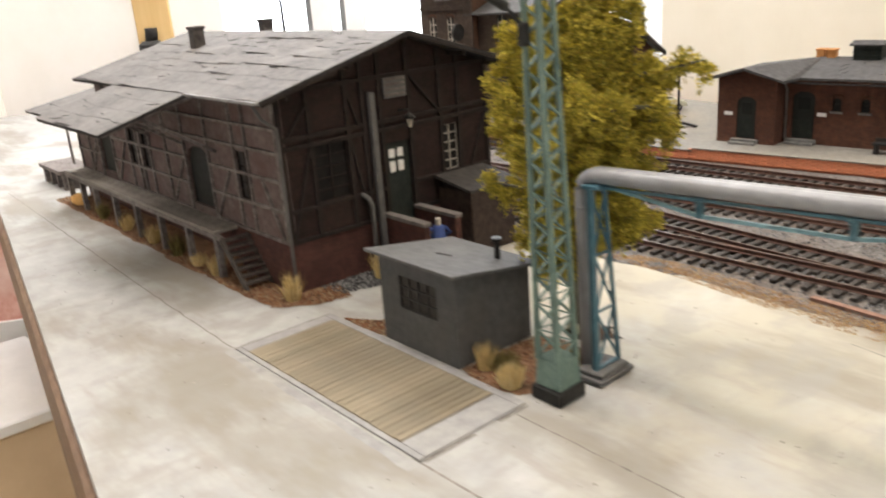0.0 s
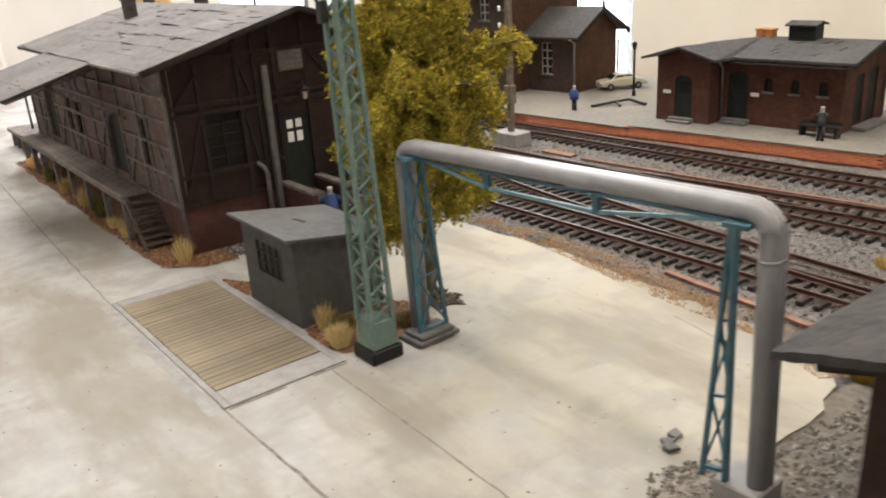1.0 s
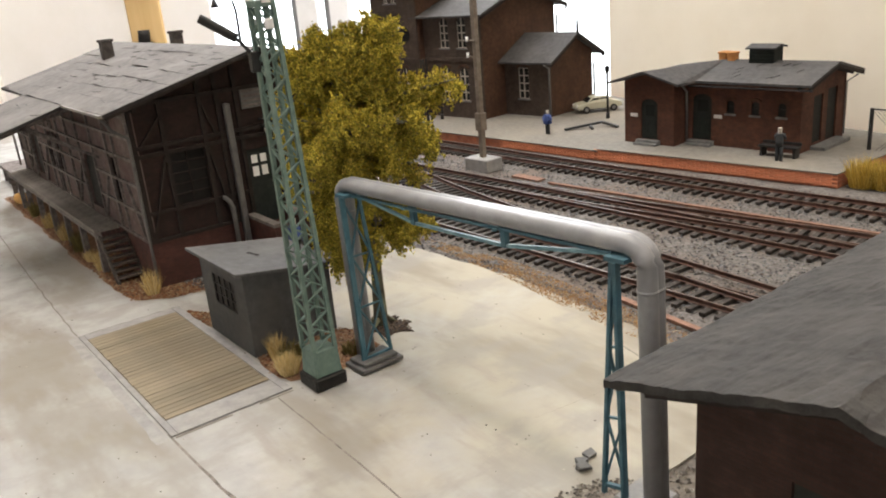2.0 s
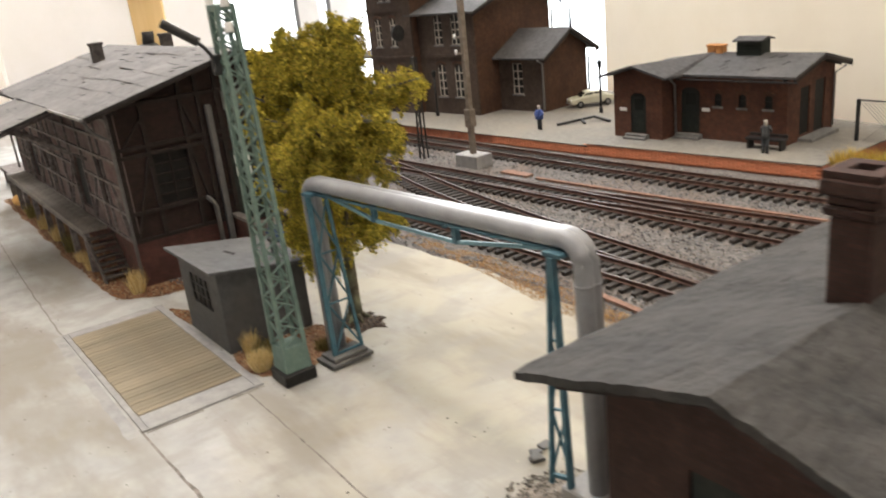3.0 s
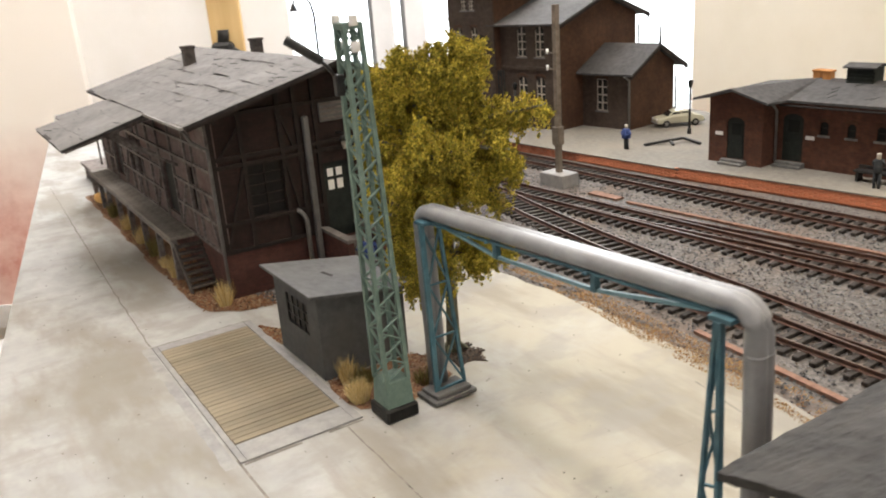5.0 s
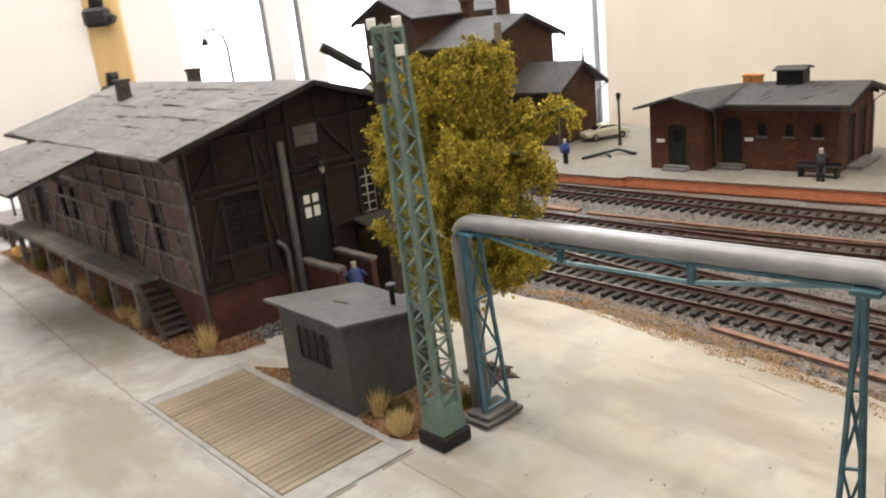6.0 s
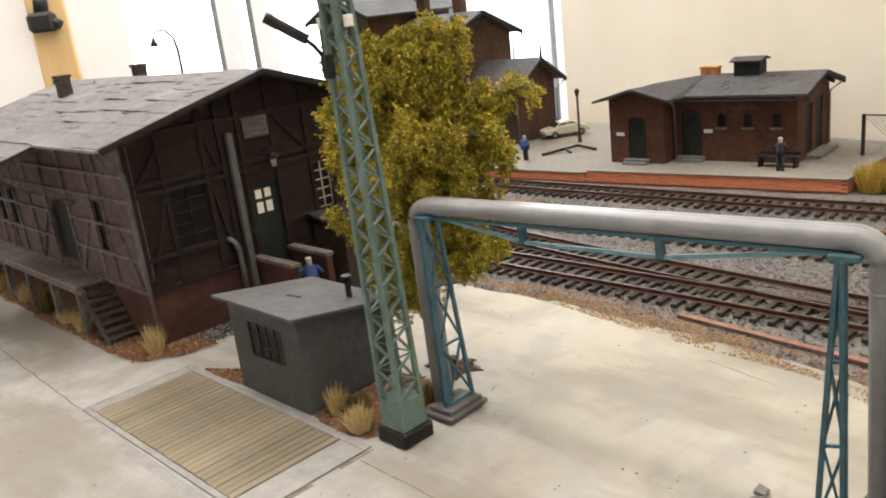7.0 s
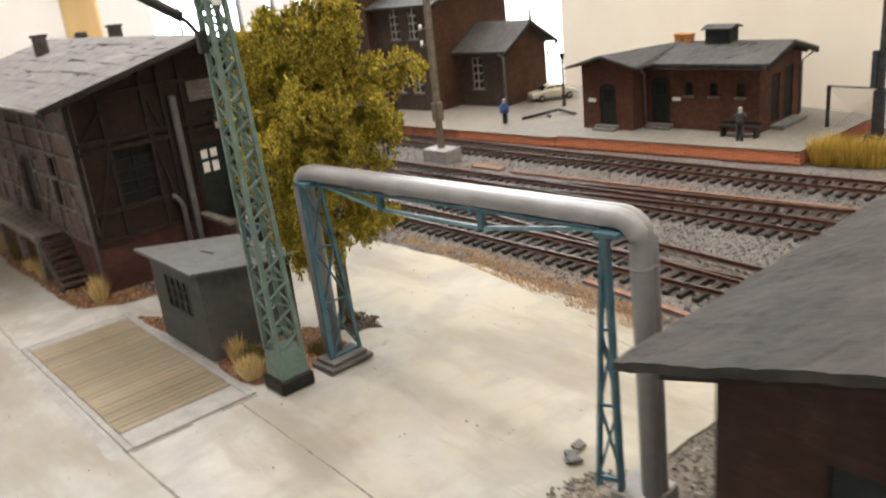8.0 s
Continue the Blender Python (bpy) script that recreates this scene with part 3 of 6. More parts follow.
T1 = [(-90, 20.0), (-20, 20.7), (0, 20.95), (20, 21.2), (70, 21.8)]
T2 = [(-24, 27.6), (-14, 26.95), (-7, 25.5), (0, 24.35), (6, 23.6), (13, 22.95), (22, 22.3), (36, 21.65)]
T3 = [(-90, 24.5), (-20, 27.4), (-10, 27.95), (3.5, 28.6), (16, 29.15), (70, 31.8)]
T4 = [(-8, 28.2), (2, 28.85), (9, 29.75), (15, 30.65), (30, 33.0), (60, 37.2)]
T5 = [(-90, 31.6), (-9.3, 34.85), (5.6, 35.55), (12.5, 36.0), (30, 37.6), (60, 40.5)]
track("rusty near siding track on dark sleepers", T1, -60, 60)
track("rusty diverging track of the near turnout", T2, -20, 36, sleep=(-12, 14))
track("rusty middle running track on dark sleepers", T3, -60, 60)
track("rusty diverging track towards the platform line", T4, -4, 52, sleep=(10, 52))
track("rusty platform track on dark sleepers", T5, -60, 55)
# rust-red check rail and rodding strips beside the tracks
for pts, w, label in (([(2.0, 25.15), (12.5, 24.25)], 0.22, "rust-red check rail beside the turnout"), ([(-2.5, 31.0), (8.6, 32.0), (20, 33.3)], 0.26, "rust-red point rodding cover between the tracks"), ([(13.5, 18.9), (21, 18.1), (26, 17.6)], 0.30, "rust-red rod lying along the ballast edge"), ([(-6, 31.1), (-3.4, 31.2)], 0.7, "flat rusty plate on the ballast")):
    bm = bmesh.new()
    for a, b in zip(pts, pts[1:]):
        beam(bm, (*a, -0.31), (*b, -0.31), w, 0.14)
    tagged(part("rod_cover", bm, mat("rust_red", (0.16, 0.088, 0.062), (0.26, 0.145, 0.10), 300, 0.8, 0.2)), label, "rodding")

ballast_area = [(-40, 19.0), (26, 16.0), (45, 14), (45, 40), (12, 38.5), (-40, 35.0)]
scatter("ballast", 42000, over(ballast_area), lambda x, y: ground_z(x, y) + 0.05, 0.068, STONES, "grey crushed-stone ballast between the tracks", "ballast", 11)
OCHREBITS = island_mat("ochre_scatter", [(0.42, 0.25, 0.095), (0.34, 0.18, 0.07), (0.48, 0.33, 0.155), (0.26, 0.14, 0.065), (0.38, 0.20, 0.085), (0.46, 0.40, 0.29)])
strip = over([(1, 17.4), (9, 16.8), (14, 16.0), (20, 15.6), (22.5, 14.4), (23.5, 16.5), (19, 17.5), (13, 18.1), (8, 18.7), (1, 18.1)])


def patchy(r):
    p = strip(r)
    if p is None or noise.noise((p[0] * 0.75, p[1] * 1.1, 6)) + 0.5 * noise.noise((p[0] * 2.6, p[1] * 2.6, 2)) < r.uniform(-0.45, 0.25):
        return None
    return p


scatter("weed_strip", 9000, patchy, lambda x, y: -0.10 if y > curve_at([(-3, 18.0), (9, 17.2), (16, 16.7), (22.5, 15.0)], x)[0] + 0.3 else 0.0, 0.027, OCHREBITS, "dry ochre grass scatter along the yard edge", "scatter", 12, 1.3)
gravel_pts = [(22.9, 6.6), (26.4, 2.2), (31.5, -4.2), (44, -10), (44, 16), (24, 15.5), (23.6, 12)]
bm = bmesh.new()
prism(bm, [(x, y, -0.5) for x, y in wobble([(22.4, 6.4), (26.2, 1.6), (31.3, -4.6), (44, -10), (44, 15.6), (23.2, 15.2), (22.8, 12)], 0.7, 0.2, 14)], (0, 0, 0.42))
tagged(part("soil", bm, GRAVELBED), "grey-brown gravel bed beside the yard", "soil", kind="structure")
scatter("gravel", 20000, over(gravel_pts), lambda x, y: -0.07, 0.075, GRAVELBITS, "coarse grey-brown gravel beside the yard", "gravel", 13)
DEBRIS = island_mat("yard_debris", [(0.10, 0.085, 0.07), (0.30, 0.28, 0.25), (0.16, 0.13, 0.10), (0.45, 0.42, 0.36), (0.07, 0.06, 0.055)])
yard_spot = over([(-20, -2), (0, -5), (30, -9), (24, 4), (21, 14), (8, 16.5), (-1, 15), (0, 6), (-20, 3)])
scatter("debris", 420, yard_spot, lambda x, y: 0.0, 0.035, DEBRIS, "small chips and crumbs strewn over the yard", "debris", 17, 0.4)
EARTH = mat("gravelly_earth", (0.15, 0.13, 0.11), (0.27, 0.24, 0.205), 330, 0.95, 0.8, c3=(0.33, 0.30, 0.26), blotch=90, amount=0.6)
patch("soil", [(22.3, 7.1), (22.7, 6.2), (24.4, 6.2), (24.6, 8.6), (23.3, 8.7), (22.6, 8.0)], 0.03, EARTH, "grey-brown gravelly earth round the trestle foot", "soil", 71)
scatter("gravel", 520, over([(22.0, 6.9), (22.7, 6.0), (24.2, 6.4), (24.3, 8.4), (22.9, 8.8), (22.3, 8.0)]), lambda x, y: 0.03, 0.055, GRAVELBITS, "grey gravel heaped round the trestle foot", "gravel", 19)
for x0, x1, y0, y1 in ((-0.2, 11.3, -0.42, -0.02), (-0.22, -0.02, 0.0, 4.5), (11.22, 11.36, 0.2, 2.2), (11.22, 11.34, 3.2, 4.5)):
    bm = bmesh.new()
    n = 24
    lo, hi = [], []
    for i in range(n + 1):
        u = i / n
        if x1 - x0 > y1 - y0:
            x = x0 + (x1 - x0) * u
            lo.append(bm.verts.new((x, y0 + 0.12 * noise.noise((x * 1.7, 1, 2)), 0.005)))
            hi.append(bm.verts.new((x, y1, 0.005)))
        else:
            y = y0 + (y1 - y0) * u
            lo.append(bm.verts.new((x0 + 0.10 * noise.noise((4, y * 1.9, 2)), y, 0.005)))
            hi.append(bm.verts.new((x1, y, 0.005)))
    for i in range(n):
        bm.faces.new((lo[i], lo[i + 1], hi[i + 1], hi[i]))
    tagged(part("trim", bm, SLABGREY if x1 - x0 > 1 else JOINT), "grey grimy mortar along the weighbridge frame", "joint", kind="structure")

# ---- weighbridge ----
wb = thing("weighbridge", 0, 0, 0, 0.5, "timber-decked vehicle weighbridge in a grey concrete frame", "weighbridge")
for d in ((0.0, 11.2, 0.0, 0.22), (0.0, 11.2, 4.12, 4.45), (0.0, 0.62, 0.22, 4.12), (10.05, 11.2, 0.22, 4.12)):
    boxpart("kerb", (d[0], d[1], d[2], d[3], 0.0, 0.07 + 0.004 * (0.2 < d[2] < 1)), SLABGREY, wb, bevel=0.02)
boxpart("tray", (0.62, 10.05, 0.22, 4.12, 0.002, 0.02), JOINT, wb)
bm = bmesh.new()
box(bm, -0.146, 0.146, -1.935, 1.935, 0, 0.06)
deck = part("plank", bm, PLANK, wb, bevel=0.014)
for i in range(30):
    m = pose((0.80 + 0.312 * i) * CM, (2.17 + RNG.uniform(-0.02, 0.02)) * CM, (0.022 + RNG.uniform(0, 0.01)) * CM, 0, 0, RNG.uniform(-0.4, 0.4))
    if i == 0:
        deck.matrix_basis = m
    else:
        share("plank", deck, wb, m)

# ---- hut of the weighbridge ----
hut = thing("weigh_hut", 3.55, 4.65, 0, 0.5, "small grey rendered hut with a flat sloping roof", "hut")
HX, HY = 4.25, 3.7


def hz(y):
    return 3.5 - 0.16 * y


# front wall with a window opening
WX0, WX1, WZ0, WZ1 = 1.15, 3.25, 1.55, 2.85
bm = bmesh.new()
for a, b in ((0, WX0), (WX0, WX1), (WX1, HX)):
    for c, d in ((0, WZ0), (WZ0, WZ1), (WZ1, 3.5)):
        if not (a == WX0 and c == WZ0):
            box(bm, a, b, 0, 0.16, c, d)
bmesh.ops.remove_doubles(bm, verts=bm.verts, dist=0.001)
part("wall", bm, HUTGREY, hut)
for x in (0, HX - 0.16):
    bm = bmesh.new()
    prism(bm, [(x, 0.162, 0), (x, HY, 0), (x, HY, hz(HY)), (x, 0.162, hz(0))], (0.16, 0, 0))
    part("wall", bm, HUTGREY, hut)
boxpart("wall", (0.16, HX - 0.16, HY - 0.16, HY, 0, hz(HY)), HUTGREY, hut)
bm = bmesh.new()
prism(bm, [(-0.35, -0.4, hz(-0.4) + 0.01), (HX + 0.4, -0.4, hz(-0.4) + 0.01), (HX + 0.4, HY + 0.35, hz(HY + 0.35) + 0.01), (-0.35, HY + 0.35, hz(HY + 0.35) + 0.01)], (0, 0, 0.13))
part("roof", bm, HUTROOF, hut, bevel=0.02)
# grey reflections on this pane are put into the glass colour
win = boxpart("window", (WX0, WX1, 0.09, 0.10, WZ0, WZ1), GRIMYGLINTGLASS, hut, "dark barred window")
for i in range(5):
    x = WX0 + (WX1 - WX0) * i / 4
    boxpart("bar", (x - 0.035, x + 0.035, 0.03, 0.085, WZ0, WZ1), IRON, win)
for i in range(4):
    z = WZ0 + (WZ1 - WZ0) * i / 3
    boxpart("bar", (WX0, WX1, 0.035, 0.08, z - 0.03, z + 0.03), IRON, win)
beampart("hatch", (1.7, 1.45, hz(1.45) + 0.15), (2.35, 1.6, hz(1.6) + 0.15), 0.14, 0.02, FELTDARK, hut, label="dark slot in the roof")
bm = bmesh.new()
tube(bm, [(3.45, 2.9, hz(2.9)), (3.45, 2.9, hz(2.9) + 0.85)], 0.11, 10)
fl = part("stovepipe", bm, IRON, hut, "black stovepipe")
bm = bmesh.new()
tube(bm, [(3.45, 2.9, hz(2.9) + 0.82), (3.45, 2.9, hz(2.9) + 0.95)], 0.2, 10)
part("cap", bm, IRON, fl)

# brown weedy ground round the hut
hut_weeds = [(7.9, 4.7), (9.6, 4.45), (10.6, 4.9), (11.4, 6.3), (10.6, 8.6), (8.6, 8.9), (7.9, 8.4)]
patch("soil", hut_weeds, 0.05, SOIL, "rusty brown soil beside the grey hut", "soil", 21)
scatter("leaf_litter", 1800, over(hut_weeds), lambda x, y: 0.045, 0.05, RUSTBITS, "rust-brown leaf litter beside the hut", "scatter", 22)
hut_left = [(0.8, 4.55), (3.5, 4.6), (3.5, 5.6), (2.2, 5.5)]
patch("soil", hut_left, 0.04, SOIL, "rusty brown soil beside the weighbridge", "soil", 23)
scatter("leaf_litter", 260, over(hut_left), lambda x, y: 0.035, 0.07, RUSTBITS, "rust-brown leaf litter beside the weighbridge", "scatter", 24)


PALESTRAW = island_mat("pale_straw_grass", [(0.85, 0.68, 0.36), (0.90, 0.76, 0.45), (0.72, 0.54, 0.24), (0.86, 0.70, 0.34)])


def grass_tuft(x, y, z, r, h, n, material, label, seed, lean=0.45):
    t = thing("grass_tuft", x, y, z, 0, label, "grass", "grass tufts")
    rr = random.Random(seed)
    vs, fs = [], []
    for i in range(n):
        a, d = rr.random() * 6.283, r * math.sqrt(rr.random()) * 0.75
        bx, by = d * math.cos(a), d * math.sin(a)
        hh = h * rr.uniform(0.55, 1.0) * (1.1 - 0.35 * d / r)
        lx, ly = bx * lean + rr.uniform(-1, 1) * h * 0.22, by * lean + rr.uniform(-1, 1) * h * 0.22
        w = 0.016
        wa = rr.random() * 3.14
        wx, wy = w * math.cos(wa), w * math.sin(wa)
        b0 = len(vs)
        vs += [(bx - wx, by - wy, 0), (bx + wx, by + wy, 0), (bx + lx * 0.5 + wx * 0.8, by + ly * 0.5 + wy * 0.8, hh * 0.6), (bx + lx * 0.5 - wx * 0.8, by + ly * 0.5 - wy * 0.8, hh * 0.6), (bx + lx, by + ly, hh)]
        fs += [(b0, b0 + 1, b0 + 2, b0 + 3), (b0 + 3, b0 + 2, b0 + 4)]
    soup("grass_blade", vs, fs, material, t)
    return t


grass_tuft(10.05, 5.0, 0.04, 0.45, 0.95, 700, PALESTRAW, "pale straw grass tuft beside the lattice mast", 31)
grass_tuft(8.5, 5.3, 0.04, 0.34, 1.2, 170, STRAW, "golden straw grass tuft against the hut wall", 32)
grass_tuft(9.0, 5.7, 0.04, 0.6, 0.75, 260, OLIVEGRASS, "low olive grass tuft beside the hut", 33)
grass_tuft(10.4, 7.6, 0.04, 0.5, 0.6, 160, OLIVEGRASS, "low olive grass tuft behind the mast", 34)

# ---- lattice mast with lamp ----
mast = thing("lattice_mast", 11.6, 5.6, 0, 0.5, "grey-green steel lattice mast on a black base", "mast")
MB, MT, MH, ML = 0.43, 0.27, 13.2, (-0.3, -0.1)


def mast_at(z):
    k = (z - 0.55) / (MH - 0.55)
    return MB + (MT - MB) * k, ML[0] * k, ML[1] * k


boxpart("base", (-0.63, 0.63, -0.63, 0.63, 0, 0.5), BLACKBASE, mast, "glossy black base block", bevel=0.06)
bm = bmesh.new()
h0, h1 = 0.52, 0.47
vs = box(bm, -h0, h0, -h0, h0, 0.5, 1.45)
for v in vs[4:]:
    v.co.x *= h1 / h0
    v.co.y *= h1 / h0
part("foot", bm, PYLON, mast, bevel=0.02)
for sx in (-1, 1):
    for sy in (-1, 1):
        a, ax, ay = mast_at(1.4)
        b, bx, by = mast_at(MH)
        bm = bmesh.new()
        beam(bm, (ax + sx * a, ay + sy * a, 1.4), (bx + sx * b, by + sy * b, MH), 0.14, 0.14)
        part("post", bm, PYLON, mast)
NSEG = 13
for face in range(4):
    for i in range(NSEG):
        z0, z1 = 1.5 + (MH - 1.6) * i / NSEG, 1.5 + (MH - 1.6) * (i + 1) / NSEG
        zm = (z0 + z1) / 2
        for za, zb, s in ((z0, zm, 1), (zm, z1, -1)):
            a, ax, ay = mast_at(za)
            b, bx, by = mast_at(zb)
            if face < 2:
                f = -1 if face == 0 else 1
                p, q = (ax - s * a, ay + f * a, za), (bx + s * b, by + f * b, zb)
            else:
                f = -1 if face == 2 else 1
                p, q = (ax + f * a, ay - s * a, za), (bx + f * b, by + s * b, zb)
            beampart("brace", p, q, 0.085, 0.05, PYLON, mast)
b, bx, by = mast_at(MH)
boxpart("head", (bx - 0.34, bx + 0.34, by - 0.34, by + 0.34, MH - 0.15, MH + 0.06), PYLON, mast, bevel=0.02)
for sx, z in ((-1, MH + 0.02), (1, MH + 0.02), (-1, MH - 0.75), (1, MH - 0.75)):
    beampart("crossarm", (bx, by + 0.0, z), (bx + sx * 0.62, by - 0.1, z), 0.10, 0.10, PYLON, mast)
    bm = bmesh.new()
    tube(bm, [(bx + sx * 0.58, by - 0.1, z - 0.05), (bx + sx * 0.58, by - 0.1, z + 0.02), (bx + sx * 0.58, by - 0.1, z + 0.18), (bx + sx * 0.58, by - 0.1, z + 0.26)], 0.14, 10)
    part("insulator", bm, WHITEPORC, mast, "white porcelain insulator")
c, cx, cy = mast_at(11.3)
boxpart("lamp_box", (cx - 0.34, cx - 0.06, cy - 0.58, cy - 0.28, 11.1, 11.75), IRON, mast, bevel=0.04)
bm = bmesh.new()
tube(bm, [(cx - 0.2, cy - 0.5, 11.65), (cx - 0.36, cy - 0.7, 12.02), (cx - 0.5, cy - 0.9, 12.25)], 0.06, 8)
arm = part("lamp_arm", bm, IRON, mast)
bm = bmesh.new()
tube(bm, [(cx - 0.44, cy - 0.8, 12.18), (cx - 0.5, cy - 0.9, 12.25), (cx - 0.90, cy - 1.62, 12.82), (cx - 0.95, cy - 1.70, 12.88)], 0.15, 10)
part("lamp_head", bm, IRON, arm, "long black lamp head")

# ---- pipe bridge ----
gate = thing("pipe_bridge", 17.3, 7.55, 0.2, 1.2, "twin grey pipes carried on blue steel trestles", "pipe bridge")
gate.matrix_basis = pose(0.1743, 0.0785, 0.0022, 0, -1.6, 1.5)
XL, XR, ZP, RP = -6.2, 7.0, 6.86, 0.25
for y in (-0.115, 0.115):
    pts = [(XL, y, 0.1), (XL, y, 5.9)]
    pts += [(XL + 0.6 - 0.6 * math.cos(a), y, ZP - 0.6 + 0.6 * math.sin(a)) for a in (0.2, 0.5, 0.8, 1.1, 1.37)]
    pts += [(XL + 0.6, y, ZP), (XR - 0.6, y, ZP)]
    pts += [(XR - 0.6 + 0.6 * math.sin(a), y, ZP - 0.6 + 0.6 * math.cos(a)) for a in (0.2, 0.5, 0.8, 1.1, 1.37)]
    pts += [(XR, y, 5.9), (XR, y, 0.1)]
    bm = bmesh.new()
    tube(bm, pts, RP, 18)
    pipe = part("pipe", bm, PIPE, gate)
    for x in (XL, XR):
        bm = bmesh.new()
        tube(bm, [(x, y, 5.76), (x, y, 5.84)], RP + 0.01, 18)
        part("collar", bm, PIPE, pipe)
for x, s in ((XL + 0.62, 1), (XR - 0.62, -1)):
    if s > 0:
        boxpart("base", (x - 0.75, x + 0.5, -0.9, 0.9, 0, 0.16), GRIMYFOOT, gate, "dark grey concrete foot", bevel=0.03)
        boxpart("plate", (x - 0.62, x + 0.38, -0.75, 0.75, 0.164, 0.32), GRIMYFOOT, gate, bevel=0.03)
    else:
        boxpart("base", (x - 0.3, x + 0.9, -0.6, 0.6, -0.5, 0.1), SLABGREY, gate, "grey concrete foot", bevel=0.05)
    boxpart("post", (x - 0.06, x + 0.06, -0.58, -0.38, 0.1, ZP - 0.36), BLUESTEEL, gate, bevel=0.015)
    if s > 0:
        boxpart("post", (x - 0.16, x - 0.09, -0.5, -0.42, 0.1, ZP - 0.36), BLUESTEEL, gate)
        foot, top, near = (x, 0.72, 0.1), (x, 0.2, ZP - 0.36), (x, -0.42)
    else:
        foot, top, near = (x - 0.55, -0.62, 0.1), (x - 0.1, -0.5, ZP - 0.36), (x, -0.42)
    beampart("leg", foot, top, 0.10, 0.12, BLUESTEEL, gate)
    foot, top = Vector(foot), Vector(top)
    beampart("leg", (*near, 0.34), tuple(foot.lerp(top, 0.04)), 0.10, 0.10, BLUESTEEL, gate)
    for i in range(3):
        z0, z1 = 0.4 + 1.95 * i, 0.4 + 1.95 * (i + 1)
        f0, f1 = foot.lerp(top, (z0 - 0.1) / (ZP - 0.46)), foot.lerp(top, (z1 - 0.1) / (ZP - 0.46))
        beampart("brace", (*near, z0), tuple(f1), 0.07, 0.06, BLUESTEEL, gate)
        beampart("brace", tuple(f0), (*near, z1), 0.07, 0.06, BLUESTEEL, gate)
        if i < 2:
            beampart("brace", (*near, z1), tuple(f1), 0.07, 0.06, BLUESTEEL, gate)
    boxpart("cap_plate", (x - 0.3, x + 0.3, -0.55, 0.4, ZP - 0.36, ZP - 0.25), BLUESTEEL, gate)
for y in (-0.24, 0.24):
    beampart("chord", (XL + 0.9, y, ZP - 0.33), (XR - 0.9, y, ZP - 0.27), 0.09, 0.08, BLUESTEEL, gate)
for a, b in (((XL + 0.9, -0.34), (-2.1, -0.86)), ((-2.1, -0.86), (2.1, -0.86)), ((2.1, -0.86), (XR - 0.9, -0.34))):
    beampart("tie_rod", (a[0], 0, ZP + a[1]), (b[0], 0, ZP + b[1]), 0.10, 0.10, PALEBLUE, gate)
for x in (-2.1, 2.1):
    beampart("strut", (x, 0, ZP - 0.9), (x, 0, ZP - 0.3), 0.2, 0.16, BLUESTEEL, gate)
    beampart("cross_tie", (x, -0.4, ZP - 0.31), (x, 0.4, ZP - 0.31), 0.12, 0.06, BLUESTEEL, gate)
rub = thing("stone_heap", 22.2, 8.5, 0, 0, "small grey stones lying on the yard", "stones")
for i in range(3):
    bm = bmesh.new()
    box(bm, -0.18, 0.18, -0.15, 0.15, 0, 0.2)
    for v in bm.verts:
        v.co.x += RNG.uniform(-0.08, 0.08)
        v.co.y += RNG.uniform(-0.08, 0.08)
        v.co.z *= RNG.uniform(0.5, 1)
    st = part("stone", bm, STONESILL, rub, bevel=0.03)
    st.matrix_basis = pose(RNG.uniform(-0.9, -0.3) * CM, RNG.uniform(-0.3, 0.5) * CM, 0, 0, 0, RNG.uniform(0, 90))

# ---- tree ----
tree = thing("tree", 8.85, 9.9, 0, 0, "broadleaf model tree with mossy yellow-green foam foliage", "tree")
tr = random.Random(5)
bm = bmesh.new()
trunk_pts = [(0, 0, 0), (0.05, 0.0, 1.2), (-0.05, 0.1, 2.6), (0.1, 0.1, 4.2), (0.05, 0.05, 6.5), (0.1, 0.0, 9.5)]
tube(bm, trunk_pts, 0.32, 10, 0.07)
for i in range(6):
    a = i * 1.05
    tube(bm, [(0.15 * math.cos(a), 0.15 * math.sin(a), 0.35), (0.6 * math.cos(a), 0.6 * math.sin(a), 0.05)], 0.16, 6, 0.04)
part("trunk", bm, BARK, tree)
